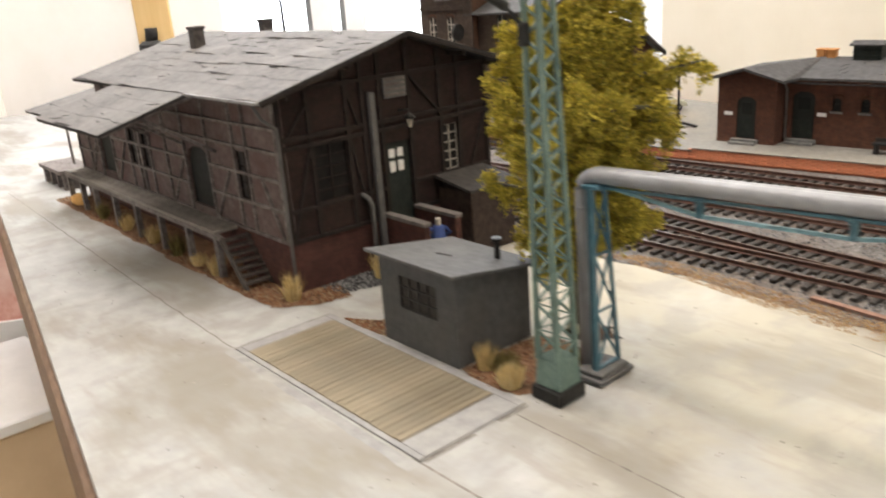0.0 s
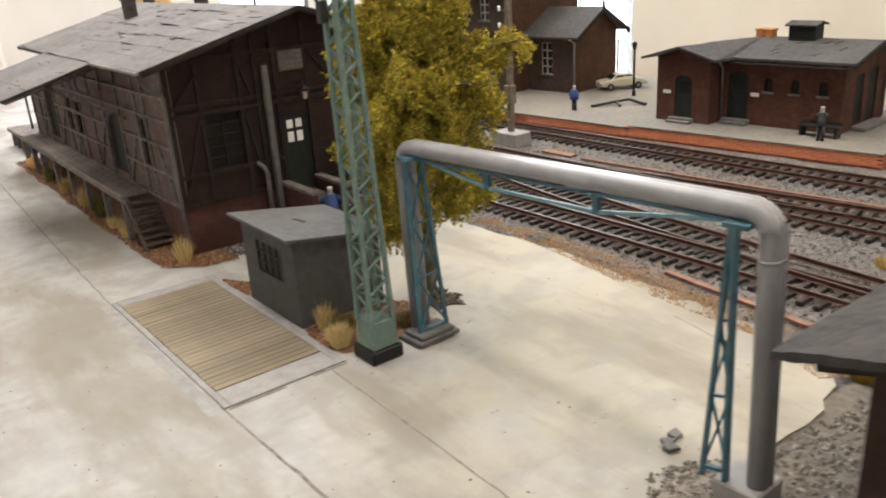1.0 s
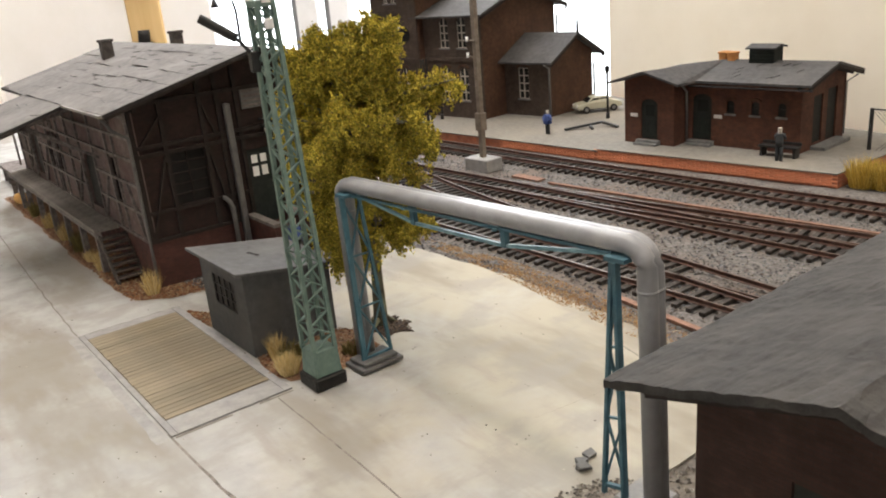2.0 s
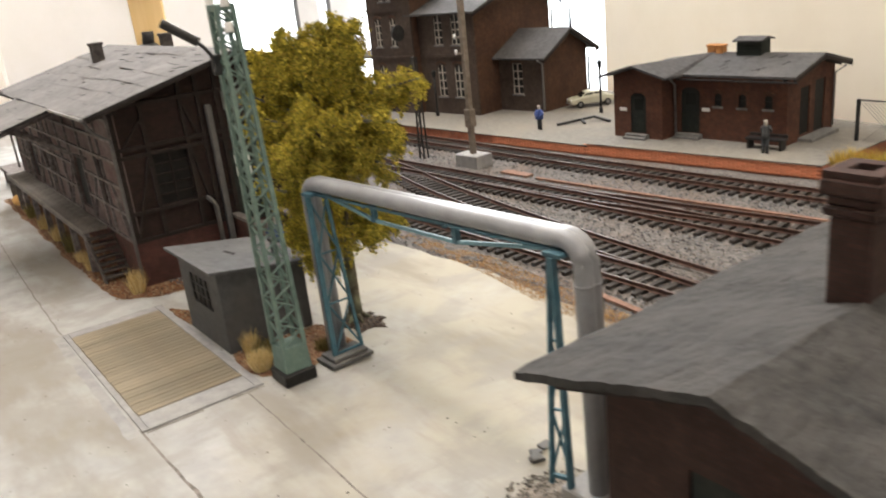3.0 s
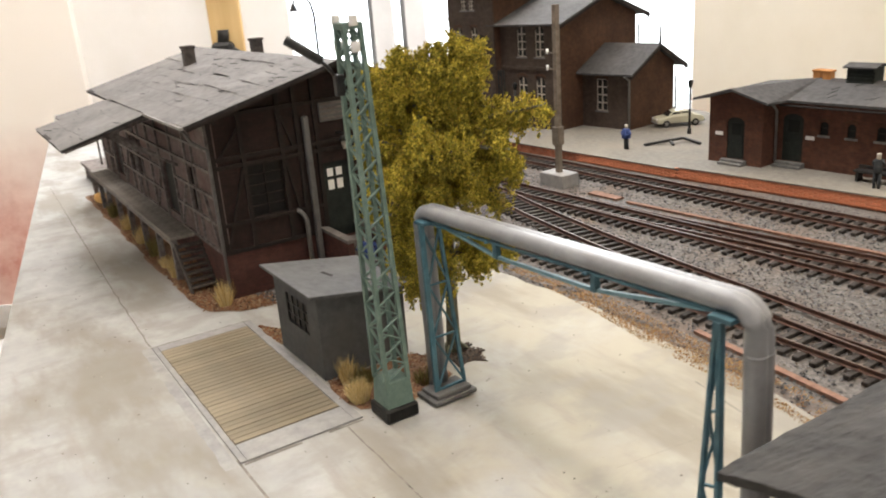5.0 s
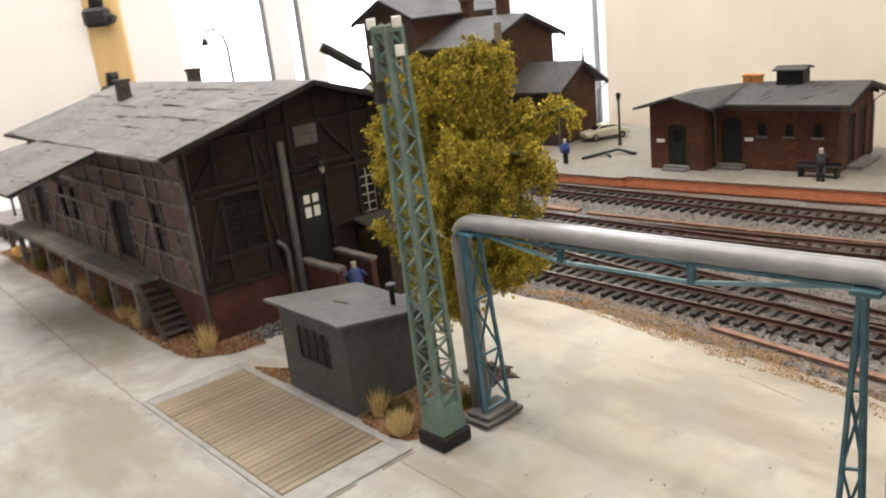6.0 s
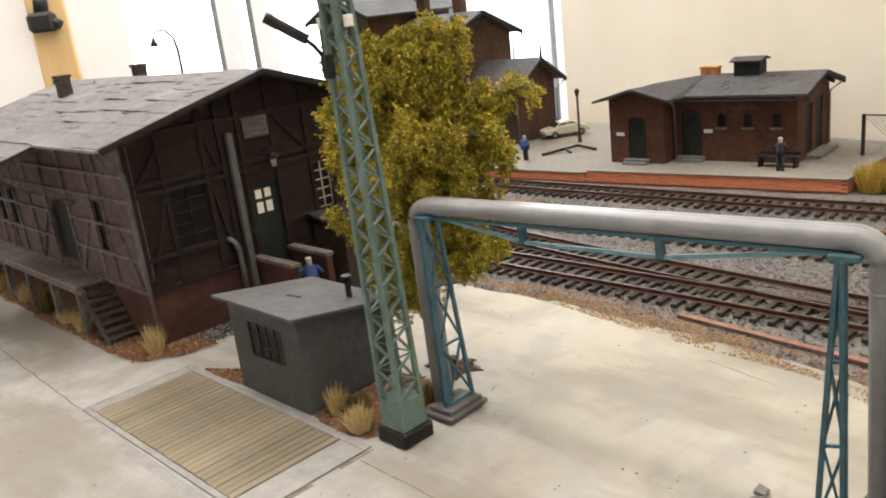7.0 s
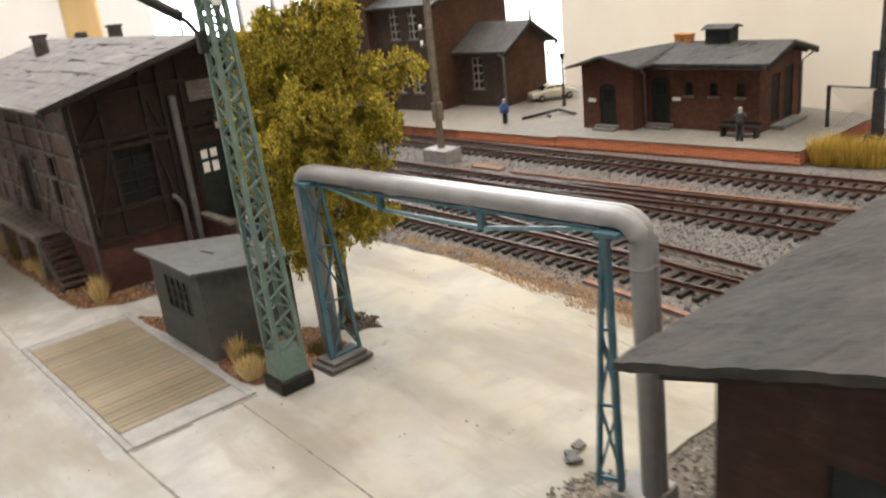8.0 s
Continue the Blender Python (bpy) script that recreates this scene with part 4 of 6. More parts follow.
# boughs of an uneven crown: reach along the tracks, reach across, height of the tip, height at the trunk
BX, BY = Vector((0.80, 0.60, 0)), Vector((-0.60, 0.80, 0))
BOUGHS = [(-1.0, -0.3, 12.1, 9.6), (-1.7, 0.2, 11.9, 9.2), (-2.4, -0.2, 11.6, 9.0), (1.7, 0.1, 12.2, 9.6), (2.1, -0.1, 11.6, 9.2), (0.3, 0.3, 12.3, 9.8), (-3.0, 0.0, 10.0, 7.6), (0.9, 0.2, 12.45, 9.5), (1.5, -0.2, 11.6, 9.0), (0.2, -0.7, 11.6, 9.0), (-1.7, -0.4, 11.3, 8.6), (-2.5, 0.5, 10.5, 8.0),
          (-2.7, -0.9, 9.4, 7.2), (-2.2, -1.5, 7.9, 6.0), (-3.15, 0.2, 6.2, 4.6), (-1.8, -0.7, 5.0, 3.6), (-1.6, 0.4, 3.4, 4.4),
          (4.05, -0.1, 10.25, 8.4), (3.1, 0.8, 9.8, 7.6), (3.0, -1.0, 8.9, 7.8), (2.5, 0.3, 7.9, 8.0), (2.45, -0.5, 6.9, 8.2),
          (2.2, -0.5, 5.0, 4.0), (1.0, 0.3, 4.3, 3.6), (0.1, -2.3, 9.6, 7.0), (-0.9, -2.1, 8.2, 6.2), (1.2, -1.8, 9.0, 7.2),
          (-0.3, -1.7, 6.1, 4.8), (-0.9, -1.1, 4.2, 3.9), (0.2, 2.2, 9.4, 7.0), (-1.2, 1.8, 8.3, 6.0), (-0.6, 1.6, 6.2, 4.6), (-0.2, 0.2, 10.4, 8.4), (-1.2, 0.2, 9.3, 8.0), (-0.8, -0.4, 7.4, 6.4), (-2.3, -0.3, 11.0, 8.6), (-2.9, -0.2, 8.3, 6.6), (0.9, -0.9, 8.6, 7.4), (-2.0, -0.2, 4.2, 3.8), (-0.6, 0.1, 12.0, 9.4), (1.6, -0.7, 7.9, 6.8), (0.5, -1.0, 6.1, 5.0), (1.7, -0.4, 5.9, 4.8), (2.65, -0.2, 5.2, 4.0),
          (-1.1, -0.5, 3.1, 4.0), (-2.1, 0.2, 7.0, 5.4), (3.2, -0.2, 8.3, 7.4), (0.4, -1.5, 7.6, 6.2), (1.9, 0.1, 10.2, 8.4), (0.8, -0.3, 10.8, 9.0)]
vs, fs = [], []


def sprig(p, d, length, n):
    """A spray of small leaves along one twig, each leaf a little roof of its own."""
    for i in range(n):
        k = tr.random()
        sp = 0.12 * (1.15 - k)
        c = p + d * (length * k) + Vector((tr.gauss(0, sp), tr.gauss(0, sp), tr.gauss(0, sp) - 0.12 * k * k))
        u = (d + Vector((tr.uniform(-1, 1), tr.uniform(-1, 1), tr.uniform(-0.7, 0.9)))).normalized()
        w = u.orthogonal().normalized()
        w.rotate(Matrix.Rotation(tr.random() * 6.28, 3, u))
        m = u.cross(w)
        s = tr.uniform(0.045, 0.10)
        b0 = len(vs)
        vs.extend([tuple(c - u * s * 0.5), tuple(c + w * s * 0.5), tuple(c + u * s), tuple(c - w * s * 0.5), tuple(c + m * s * 0.35)])
        fs.extend([(b0, b0 + 1, b0 + 4), (b0 + 1, b0 + 2, b0 + 4), (b0 + 2, b0 + 3, b0 + 4), (b0 + 3, b0, b0 + 4)])


for s, d, zt, z0 in BOUGHS:
    tip = BX * s + BY * d + Vector((0.5, -0.35, zt - 0.25))
    root = Vector((0.05, 0.05, z0))
    mid = root.lerp(tip, 0.5) + Vector((0, 0, 0.35))
    bm = bmesh.new()
    tube(bm, [tuple(root), tuple(mid), tuple(tip)], 0.15, 6, 0.03)
    part("limb", bm, BARK, tree)
    reach = (tip - root).length
    for i in range(int(5 + 2.6 * reach)):
        k = 0.30 + 0.70 * (i + tr.random()) / int(5 + 2.6 * reach)
        p = root.lerp(mid, k * 2) if k < 0.5 else mid.lerp(tip, k * 2 - 1)
        wide = 0.85 * (1.25 - k)
        p = p + Vector((tr.gauss(0, wide * 0.55), tr.gauss(0, wide * 0.55), tr.gauss(-0.12, wide * 0.75)))
        size = tr.uniform(0.34, 0.62) * (1.12 - 0.35 * k)
        for j in range(12):
            q = Vector((tr.gauss(0, 0.8), tr.gauss(0, 0.8), tr.gauss(0, 1.25) - 0.15)) + (tip - root).normalized() * 0.5
            q.normalize()
            sprig(p, q, size * tr.uniform(0.5, 1.5), 24)
        if tr.random() < 0.5:
            sprig(p, Vector((tr.uniform(-0.3, 0.3), tr.uniform(-0.3, 0.3), -1)).normalized(), tr.uniform(0.6, 1.1), 50)
soup("crown", vs, fs, LEAF, tree)
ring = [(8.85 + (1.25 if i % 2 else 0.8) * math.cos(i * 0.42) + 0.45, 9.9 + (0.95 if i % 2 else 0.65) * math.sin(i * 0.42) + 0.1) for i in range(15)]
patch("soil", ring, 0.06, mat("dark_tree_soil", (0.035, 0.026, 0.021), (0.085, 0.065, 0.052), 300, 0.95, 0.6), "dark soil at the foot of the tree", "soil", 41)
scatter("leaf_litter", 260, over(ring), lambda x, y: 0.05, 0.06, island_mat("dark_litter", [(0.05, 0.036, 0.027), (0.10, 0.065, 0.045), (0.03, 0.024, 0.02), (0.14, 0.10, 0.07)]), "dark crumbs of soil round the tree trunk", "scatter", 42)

# ---- goods shed ----
SX0, SX1, SY0, SY1 = -26.0, -3.2, 4.75, 17.0
SXF = -31.6                           # far end of the lower section
RY, RZ, EZ = 11.3, 11.0, 9.15       # ridge line and eaves
shed = thing("goods_shed", -18.6, 11.0, 0, 0, "long dark half-timbered goods shed with a torn felt roof", "shed")
OX, OY = 18.6, -11.0                  # from plan to the shed's own origin


def L(x, y, z):
    return (x + OX, y + OY, z)


def roof_z(y):
    return RZ - (RZ - EZ) * (RY - y) / (RY - SY0) if y < RY else RZ - (RZ - EZ) * (y - RY) / (SY1 - RY)


def wall_bm(x0, x1, y0, y1, z0, z1, holes, along):
    """An upright wall with rectangular openings, cut as a grid of blocks."""
    bm = bmesh.new()
    a0, a1 = (x0, x1) if along == "x" else (y0, y1)
    cuts = sorted({a0, a1, *[h[0] for h in holes], *[h[1] for h in holes]})
    zc = sorted({z0, z1, *[h[2] for h in holes], *[h[3] for h in holes]})
    for a, b in zip(cuts, cuts[1:]):
        for c, d in zip(zc, zc[1:]):
            if any(h[0] <= a and b <= h[1] and h[2] <= c and d <= h[3] for h in holes):
                continue
            if along == "x":
                box(bm, a + OX, b + OX, y0 + OY, y1 + OY, c, d)
            else:
                box(bm, x0 + OX, x1 + OX, a + OY, b + OY, c, d)
    bmesh.ops.remove_doubles(bm, verts=bm.verts, dist=0.001)
    return bm


FRONT = [(-13.3, -10.4, 2.75, 5.9), (-26.0, -24.5, 2.75, 5.9), (-7.5, -6.2, 3.9, 6.2), (-19.6, -18.2, 3.9, 6.2), (-21.6, -20.2, 3.9, 6.2)]
GABLE = [(6.4, 8.2, 3.9, 6.5), (10.3, 11.8, 1.9, 5.9), (13.9, 14.9, 3.9, 6.2)]
# dusted infill, also lightened for the light on the long side
part("wall", wall_bm(SX0, SX1, SY0, SY0 + 0.3, 2.3, EZ - 0.12, FRONT, "x"), DUSTYLIT, shed)
part("wall", wall_bm(SXF, SX0, SY0, SY0 + 0.3, 2.3, 6.9, [(-27.2, -26.0, 2.75, 5.9)], "x"), DUSTYLIT, shed)
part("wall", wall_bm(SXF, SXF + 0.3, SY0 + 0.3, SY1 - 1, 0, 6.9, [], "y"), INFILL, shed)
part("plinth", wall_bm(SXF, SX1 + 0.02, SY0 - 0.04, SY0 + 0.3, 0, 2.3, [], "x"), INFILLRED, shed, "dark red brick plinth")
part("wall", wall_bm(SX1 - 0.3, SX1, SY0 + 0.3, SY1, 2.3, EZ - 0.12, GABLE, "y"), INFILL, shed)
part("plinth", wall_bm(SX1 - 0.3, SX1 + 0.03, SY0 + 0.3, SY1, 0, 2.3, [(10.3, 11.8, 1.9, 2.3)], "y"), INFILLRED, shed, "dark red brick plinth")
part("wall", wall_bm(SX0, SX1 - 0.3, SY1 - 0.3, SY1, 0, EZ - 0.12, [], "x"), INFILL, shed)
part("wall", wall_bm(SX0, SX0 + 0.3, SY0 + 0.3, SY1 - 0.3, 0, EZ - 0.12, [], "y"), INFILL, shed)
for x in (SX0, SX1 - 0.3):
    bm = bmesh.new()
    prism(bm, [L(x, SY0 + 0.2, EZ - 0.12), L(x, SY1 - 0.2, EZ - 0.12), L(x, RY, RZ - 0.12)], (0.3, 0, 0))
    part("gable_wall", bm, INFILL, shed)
# timber frame of the long wall
yf = SY0 - 0.05
posts = [SX1 - 0.12, -6.2, -7.5, -10.4, -13.3, -15.8, -18.2, -19.6, -20.2, -21.6, -24.5, -27.2, -29.2, -31.4, -33.9]
for x in posts:
    beampart("post", L(x, yf, 2.35), L(x, yf, EZ - 0.15 if x > SX0 else 6.8), 0.15, 0.14, TIMBER, shed, up=(0, 1, 0))
for z in (2.42, 3.85, 5.2, 6.45, 7.5, 8.5):
    segs = [(-10.4, SX1), (-24.5, -13.3), (SXF, -27.2)] if z < 6 else [(SXF if z < 6.8 else SX0, SX1)]
    for a, b in segs:
        beampart("rail", L(a, yf - 0.012, z), L(b, yf - 0.012, z), 0.13, 0.13, TIMBER, shed)
for a, b, za, zb in ((-3.6, -5.0, 2.5, 5.1), (-10.2, -8.2, 2.5, 5.1), (-15.6, -13.5, 2.5, 5.1), (-24.2, -22.2, 2.5, 5.1), (-29.1, -27.4, 2.5, 5.1)):
    beampart("brace", L(a, yf - 0.02, za), L(b, yf - 0.02, zb), 0.10, 0.14, TIMBER, shed, up=(0, 1, 0))
# timber frame of the gable end, its shade painted in as darker timber
GREYPIPE = mat("grey_downpipe", (0.085, 0.083, 0.083), (0.125, 0.122, 0.122), 200, 0.6, 0.1)
xf = SX1 + 0.05
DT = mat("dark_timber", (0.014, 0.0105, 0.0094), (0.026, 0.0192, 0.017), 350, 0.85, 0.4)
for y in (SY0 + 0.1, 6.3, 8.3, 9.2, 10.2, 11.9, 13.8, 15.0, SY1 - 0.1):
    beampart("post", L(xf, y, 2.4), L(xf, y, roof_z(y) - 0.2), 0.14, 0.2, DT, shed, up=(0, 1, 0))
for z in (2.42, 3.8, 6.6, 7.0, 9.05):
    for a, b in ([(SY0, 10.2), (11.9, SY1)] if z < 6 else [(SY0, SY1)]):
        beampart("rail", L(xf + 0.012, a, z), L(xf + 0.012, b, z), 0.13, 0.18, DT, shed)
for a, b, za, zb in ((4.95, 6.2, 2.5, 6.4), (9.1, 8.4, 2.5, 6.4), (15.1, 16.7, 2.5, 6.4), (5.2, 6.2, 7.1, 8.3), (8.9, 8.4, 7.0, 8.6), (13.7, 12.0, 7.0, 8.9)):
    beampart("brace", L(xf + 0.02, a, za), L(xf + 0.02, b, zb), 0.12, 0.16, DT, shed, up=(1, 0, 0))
boxpart("sign_board", (SX1 + OX, SX1 + OX + 0.12, 10.45 + OY, 11.75 + OY, 8.0, 9.0), GREYPIPE, shed, "grey louvred board high on the gable")
for i in range(4):
    beampart("louvre", L(SX1 + 0.14, 10.5, 8.15 + 0.24 * i), L(SX1 + 0.14, 11.7, 8.15 + 0.24 * i), 0.05, 0.1, TIMBER, shed)
# openings: doors and windows
for k, (x0, x1, z0, z1) in enumerate(FRONT[:2]):
    boxpart("door", (x0 + OX - (1.2 if k else 0), x1 + OX, SY0 + OY + 0.18, SY0 + OY + 0.24, z0, z1), DARKWOOD, shed, "dark sliding goods door")
for x0, x1, z0, z1 in FRONT[:1]:
    for s, xa in ((1, x0), (-1, x1)):
        bm = bmesh.new()
        prism(bm, [L(xa, SY0 + 0.02, z1), L(xa + s * 1.0, SY0 + 0.02, z1), L(xa + s * 0.45, SY0 + 0.02, z1 - 0.22), L(xa, SY0 + 0.02, z1 - 0.75)], (0, 0.15, 0))
        part("arch_corner", bm, DUSTYLIT, shed)
for x0, x1, z0, z1 in FRONT[2:]:
    w = boxpart("window", (x0 + OX, x1 + OX, SY0 + OY + 0.16, SY0 + OY + 0.19, z0, z1), GRIMYGLINTGLASS, shed, "grimy small-paned window")
    for i in range(3):
        x = x0 + (x1 - x0) * i / 2
        beampart("bar", L(x, SY0 + 0.12, z0), L(x, SY0 + 0.12, z1), 0.07, 0.07, DT, w)
    for i in range(4):
        z = z0 + (z1 - z0) * i / 3
        beampart("bar", L(x0, SY0 + 0.12, z), L(x1, SY0 + 0.12, z), 0.06, 0.06, DT, w)
for n, (y0, y1, z0, z1) in enumerate((GABLE[0], GABLE[2])):
    w = boxpart("window", (SX1 + OX - 0.19, SX1 + OX - 0.16, y0 + OY, y1 + OY, z0, z1), GABLEGLASS, shed, "dark small-paned window")
    m = DT if n == 0 else PALEPAINT
    for i in range(3):
        y = y0 + (y1 - y0) * i / 2
        beampart("bar", L(SX1 - 0.12, y, z0), L(SX1 - 0.12, y, z1), 0.06, 0.06, m, w)
    for i in range(6):
        z = z0 + (z1 - z0) * i / 5
        beampart("bar", L(SX1 - 0.12, y0, z), L(SX1 - 0.12, y1, z), 0.06, 0.06, m, w)
y0, y1, z0, z1 = GABLE[1]
door = boxpart("door", (SX1 + OX - 0.2, SX1 + OX - 0.12, y0 + OY, y1 + OY, z0, z1), GREENDOOR, shed, "dark green door with lit white panes")
for i in range(2):
    for z, h in ((5.15, 0.42), (4.45, 0.52)):
        boxpart("pane", (SX1 + OX - 0.12, SX1 + OX - 0.10, y0 + OY + 0.28 + 0.5 * i, y0 + OY + 0.62 + 0.5 * i, z, z + h), WHITEPORC, door, "pale pane", bevel=0.008)
# lantern over the door
bm = bmesh.new()
tube(bm, [L(SX1, 11.3, 7.35), L(SX1 + 0.7, 11.3, 7.45), L(SX1 + 0.8, 11.3, 7.2)], 0.05, 6)
lan = part("lantern_arm", bm, IRON, shed)
bm = bmesh.new()
tube(bm, [L(SX1 + 0.8, 11.3, 6.62), L(SX1 + 0.8, 11.3, 6.98)], 0.08, 6, 0.15)
part("lantern_glass", bm, PALEPAINT, lan, "pale lantern glass")
bm = bmesh.new()
tube(bm, [L(SX1 + 0.8, 11.3, 7.05), L(SX1 + 0.8, 11.3, 7.3)], 0.30, 6, 0.06)
part("lantern_top", bm, IRON, lan)
# pipes on the gable
boxpart("flue", (SX1 + OX + 0.1, SX1 + OX + 0.42, 9.42 + OY, 9.72 + OY, 0, 8.45), GREYPIPE, shed, "tall grey flue against the gable", bevel=0.05)
bm = bmesh.new()
tube(bm, [L(SX1 + 0.45, 8.95, 0), L(SX1 + 0.45, 8.95, 3.3), L(SX1 + 0.4, 8.85, 3.6), L(SX1 + 0.25, 8.75, 3.75), L(SX1, 8.7, 3.8)], 0.12, 10)
part("vent_pipe", bm, GREYPIPE, shed, "bent grey pipe beside the flue")


def sheet_roof(parent, ax0, ax1, ya, za, yb, zb, seed, nx, ny, thick=0.14):
    """A roof slope from the eave (ya, za) up to (yb, zb): a board deck, and torn felt sheets lying on it one by one."""
    bm = bmesh.new()
    prism(bm, [L(ax0, ya, za), L(ax1, ya, za), L(ax1, yb, zb), L(ax0, yb, zb)], (0, 0, -thick))
    deck = part("roof_deck", bm, FELTDARK, parent, "dark boarded roof deck")
    r = random.Random(seed)
    e = Vector((0, yb - ya, zb - za))
    n = Vector((0, -e.z, e.y)).normalized()
    if n.z < 0:
        n = -n
    for j in range(ny):
        off = r.uniform(0, 1)
        for i in range(-1, nx):
            u0, u1 = (i + off) / nx - 0.004, (i + 1 + off) / nx + r.uniform(0.004, 0.010)
            u0, u1 = max(0.0, u0), min(1.0, u1)
            if u1 - u0 < 0.02:
                continue
            v0, v1 = j / ny - 0.012, (j + 1) / ny + 0.02
            v0, v1 = max(-0.005, v0 + r.uniform(-0.01, 0.01)), min(1.0, v1)
            lift = [0.012 + r.uniform(0, 0.008), 0.014 + r.uniform(0, 0.008), 0.008, 0.010]
            if r.random() < 0.16:
                lift[0] += r.uniform(0.05, 0.12)
            if r.random() < 0.1:
                v0 += r.uniform(0.02, 0.04)
            bm = bmesh.new()
            pts = []
            for (u, v), h in zip(((u0, v0), (u1, v0 + r.uniform(-0.012, 0.012)), (u1, v1), (u0, v1)), lift):
                p = Vector(L(ax0 + (ax1 - ax0) * u, ya, za)) + e * v + n * h
                pts.append(p)
            prism(bm, pts, n * 0.018)
            part("felt_sheet", bm, FELT, deck)
    # short tears where the felt has split along the slope, each with a curled lip
    tears, lips = bmesh.new(), bmesh.new()
    size = abs(ax1 - ax0) * e.length
    for k in range(int(size * 0.30)):
        u, v = r.uniform(0.03, 0.95), r.uniform(0.05, 0.94)
        ln, w = r.uniform(0.3, 1.2), r.uniform(0.018, 0.05)
        c = Vector(L(ax0 + (ax1 - ax0) * u, ya, za)) + e * v + n * 0.03
        ed = e.normalized()
        d = (Vector((1, 0, 0)) + ed * r.uniform(-0.25, 0.25)).normalized()
        mid = r.uniform(0.3, 0.7)
        prism(tears, [c, c + d * ln * mid - ed * w, c + d * ln, c + d * ln * mid + ed * w * 0.4], n * 0.02)
        a, b = c + ed * w * 0.4, c + d * ln + ed * w * 0.4
        top = n * r.uniform(0.012, 0.035) - ed * w * 0.5
        prism(lips, [a, b, b + top * 0.4, (a + b) / 2 + top, a + top * 0.4], ed * 0.03)
    part("tear", tears, FELTDARK, deck, "dark tears in the felt")
    part("torn_lip", lips, FELT, deck)
    return deck


sheet_roof(shed, SX0 + 0.6, -1.9, 3.4, EZ - (RZ - EZ) * 1.2 / (RY - SY0) + 0.12, RY, RZ, 1, 9, 7)
sheet_roof(shed, SX0 + 0.6, -1.9, SY1 + 0.9, EZ - 0.15, RY, RZ, 2, 8, 4)
# canopy over the loading dock
CZ0 = EZ - (RZ - EZ) * 1.2 / (RY - SY0) + 0.10
sheet_roof(shed, -18.3, -8.8, -0.8, 7.72, 3.45, CZ0, 3, 4, 4)
sheet_roof(shed, SXF - 0.5, SX0 - 0.5, 1.9, 6.75, 11.0, 8.5, 4, 4, 6)
for x in (-9.6, -13.6, -18.0):
    bm = bmesh.new()
    beam(bm, L(x, SY0, 5.9), L(x, 1.2, CZ0 - 0.75), 0.14, 0.16)
    beam(bm, L(x, SY0, CZ0 - 0.05), L(x, -0.6, 7.5), 0.14, 0.16)
    part("canopy_bracket", bm, TIMBER, shed)
for ya, yb, za, zb in ((3.55, RY, EZ - 0.34, RZ - 0.1), (SY1 + 0.9, RY, EZ - 0.25, RZ - 0.1)):
    beampart("bargeboard", L(-1.95, ya, za), L(-1.95, yb, zb), 0.1, 0.22, DT, shed)
for y in (SY0 + 0.1, 8.0, 14.6, SY1 - 0.1):
    beampart("purlin", L(SX1, y, roof_z(y) - 0.25), L(-2.0, y, roof_z(y) - 0.25), 0.2, 0.2, DT, shed)
beampart("gutter", L(-8.7, 3.35, CZ0 - 0.02), L(-1.88, 3.35, CZ0 - 0.02), 0.16, 0.12, ZINC, shed, label="pale zinc gutter")
bm = bmesh.new()
tube(bm, [L(-2.7, 3.5, CZ0 - 0.1), L(-2.75, 3.9, CZ0 - 0.8), L(-2.9, 4.6, CZ0 - 1.3), L(-3.0, 4.62, 4.0), L(-3.0, 4.62, 0.2)], 0.08, 8)
part("downpipe", bm, GREYPIPE, shed)
for x, y in ((-18.7, 8.8), (-18.6, 13.3)):
    bm = bmesh.new()
    z = roof_z(y)
    box(bm, x + OX - 0.34, x + OX + 0.34, y + OY - 0.34, y + OY + 0.34, z - 0.3, z + 1.05)
    box(bm, x + OX - 0.41, x + OX + 0.41, y + OY - 0.41, y + OY + 0.41, z + 1.05, z + 1.22)
    part("chimney", bm, mat("sooty_chimney", (0.04, 0.035, 0.034), (0.09, 0.08, 0.075), 300, 0.85, 0.3), shed, "sooty dark chimney", bevel=0.03)
far = thing("ramp_platform", -39, 5.6, 0, 0, "low grey board platform beyond the goods shed", "platform")
boxpart("deck", (-3, 2.6, -1.4, 1.2, 1.2, 1.5), TIMBER, far, bevel=0.03)
for x in (-2.6, -0.9, 0.8, 2.3):
    boxpart("post", (x - 0.2, x + 0.2, -1.2, 1.0, 0, 1.2), TIMBER, far)

# loading dock
dock = thing("loading_dock", -20, 4.2, 0, 0, "timber loading dock on posts along the goods shed", "dock")
DX = 20.0
bm = bmesh.new()
box(bm, -0.52, 0.52, -0.85, 0.45, 2.22, 2.4)
pl = part("dock_board", bm, mat("grey_dock_board", (0.16, 0.145, 0.13), (0.26, 0.24, 0.22), 300, 0.85, 0.4, vary=0.12), dock, bevel=0.02)
n = 0
x = -31.2
while x < -8.0:
    m = pose((x + DX) * CM, 0, RNG.uniform(-0.01, 0.01) * CM, 0, 0, RNG.uniform(-0.4, 0.4))
    if n == 0:
        pl.matrix_basis = m
    else:
        share("dock_board", pl, dock, m)
    n += 1
    x += 1.07
for x in (-31.3, -28.6, -26.0, -22.4, -18.8, -15.2, -11.6, -8.2):
    beampart("post", (x + DX, -0.7, 0), (x + DX, -0.7, 2.2), 0.3, 0.3, TIMBER, dock)
beampart("edge_beam", (-31.75 + DX, -0.75, 2.1), (-7.5 + DX, -0.75, 2.1), 0.18, 0.22, TIMBER, dock)
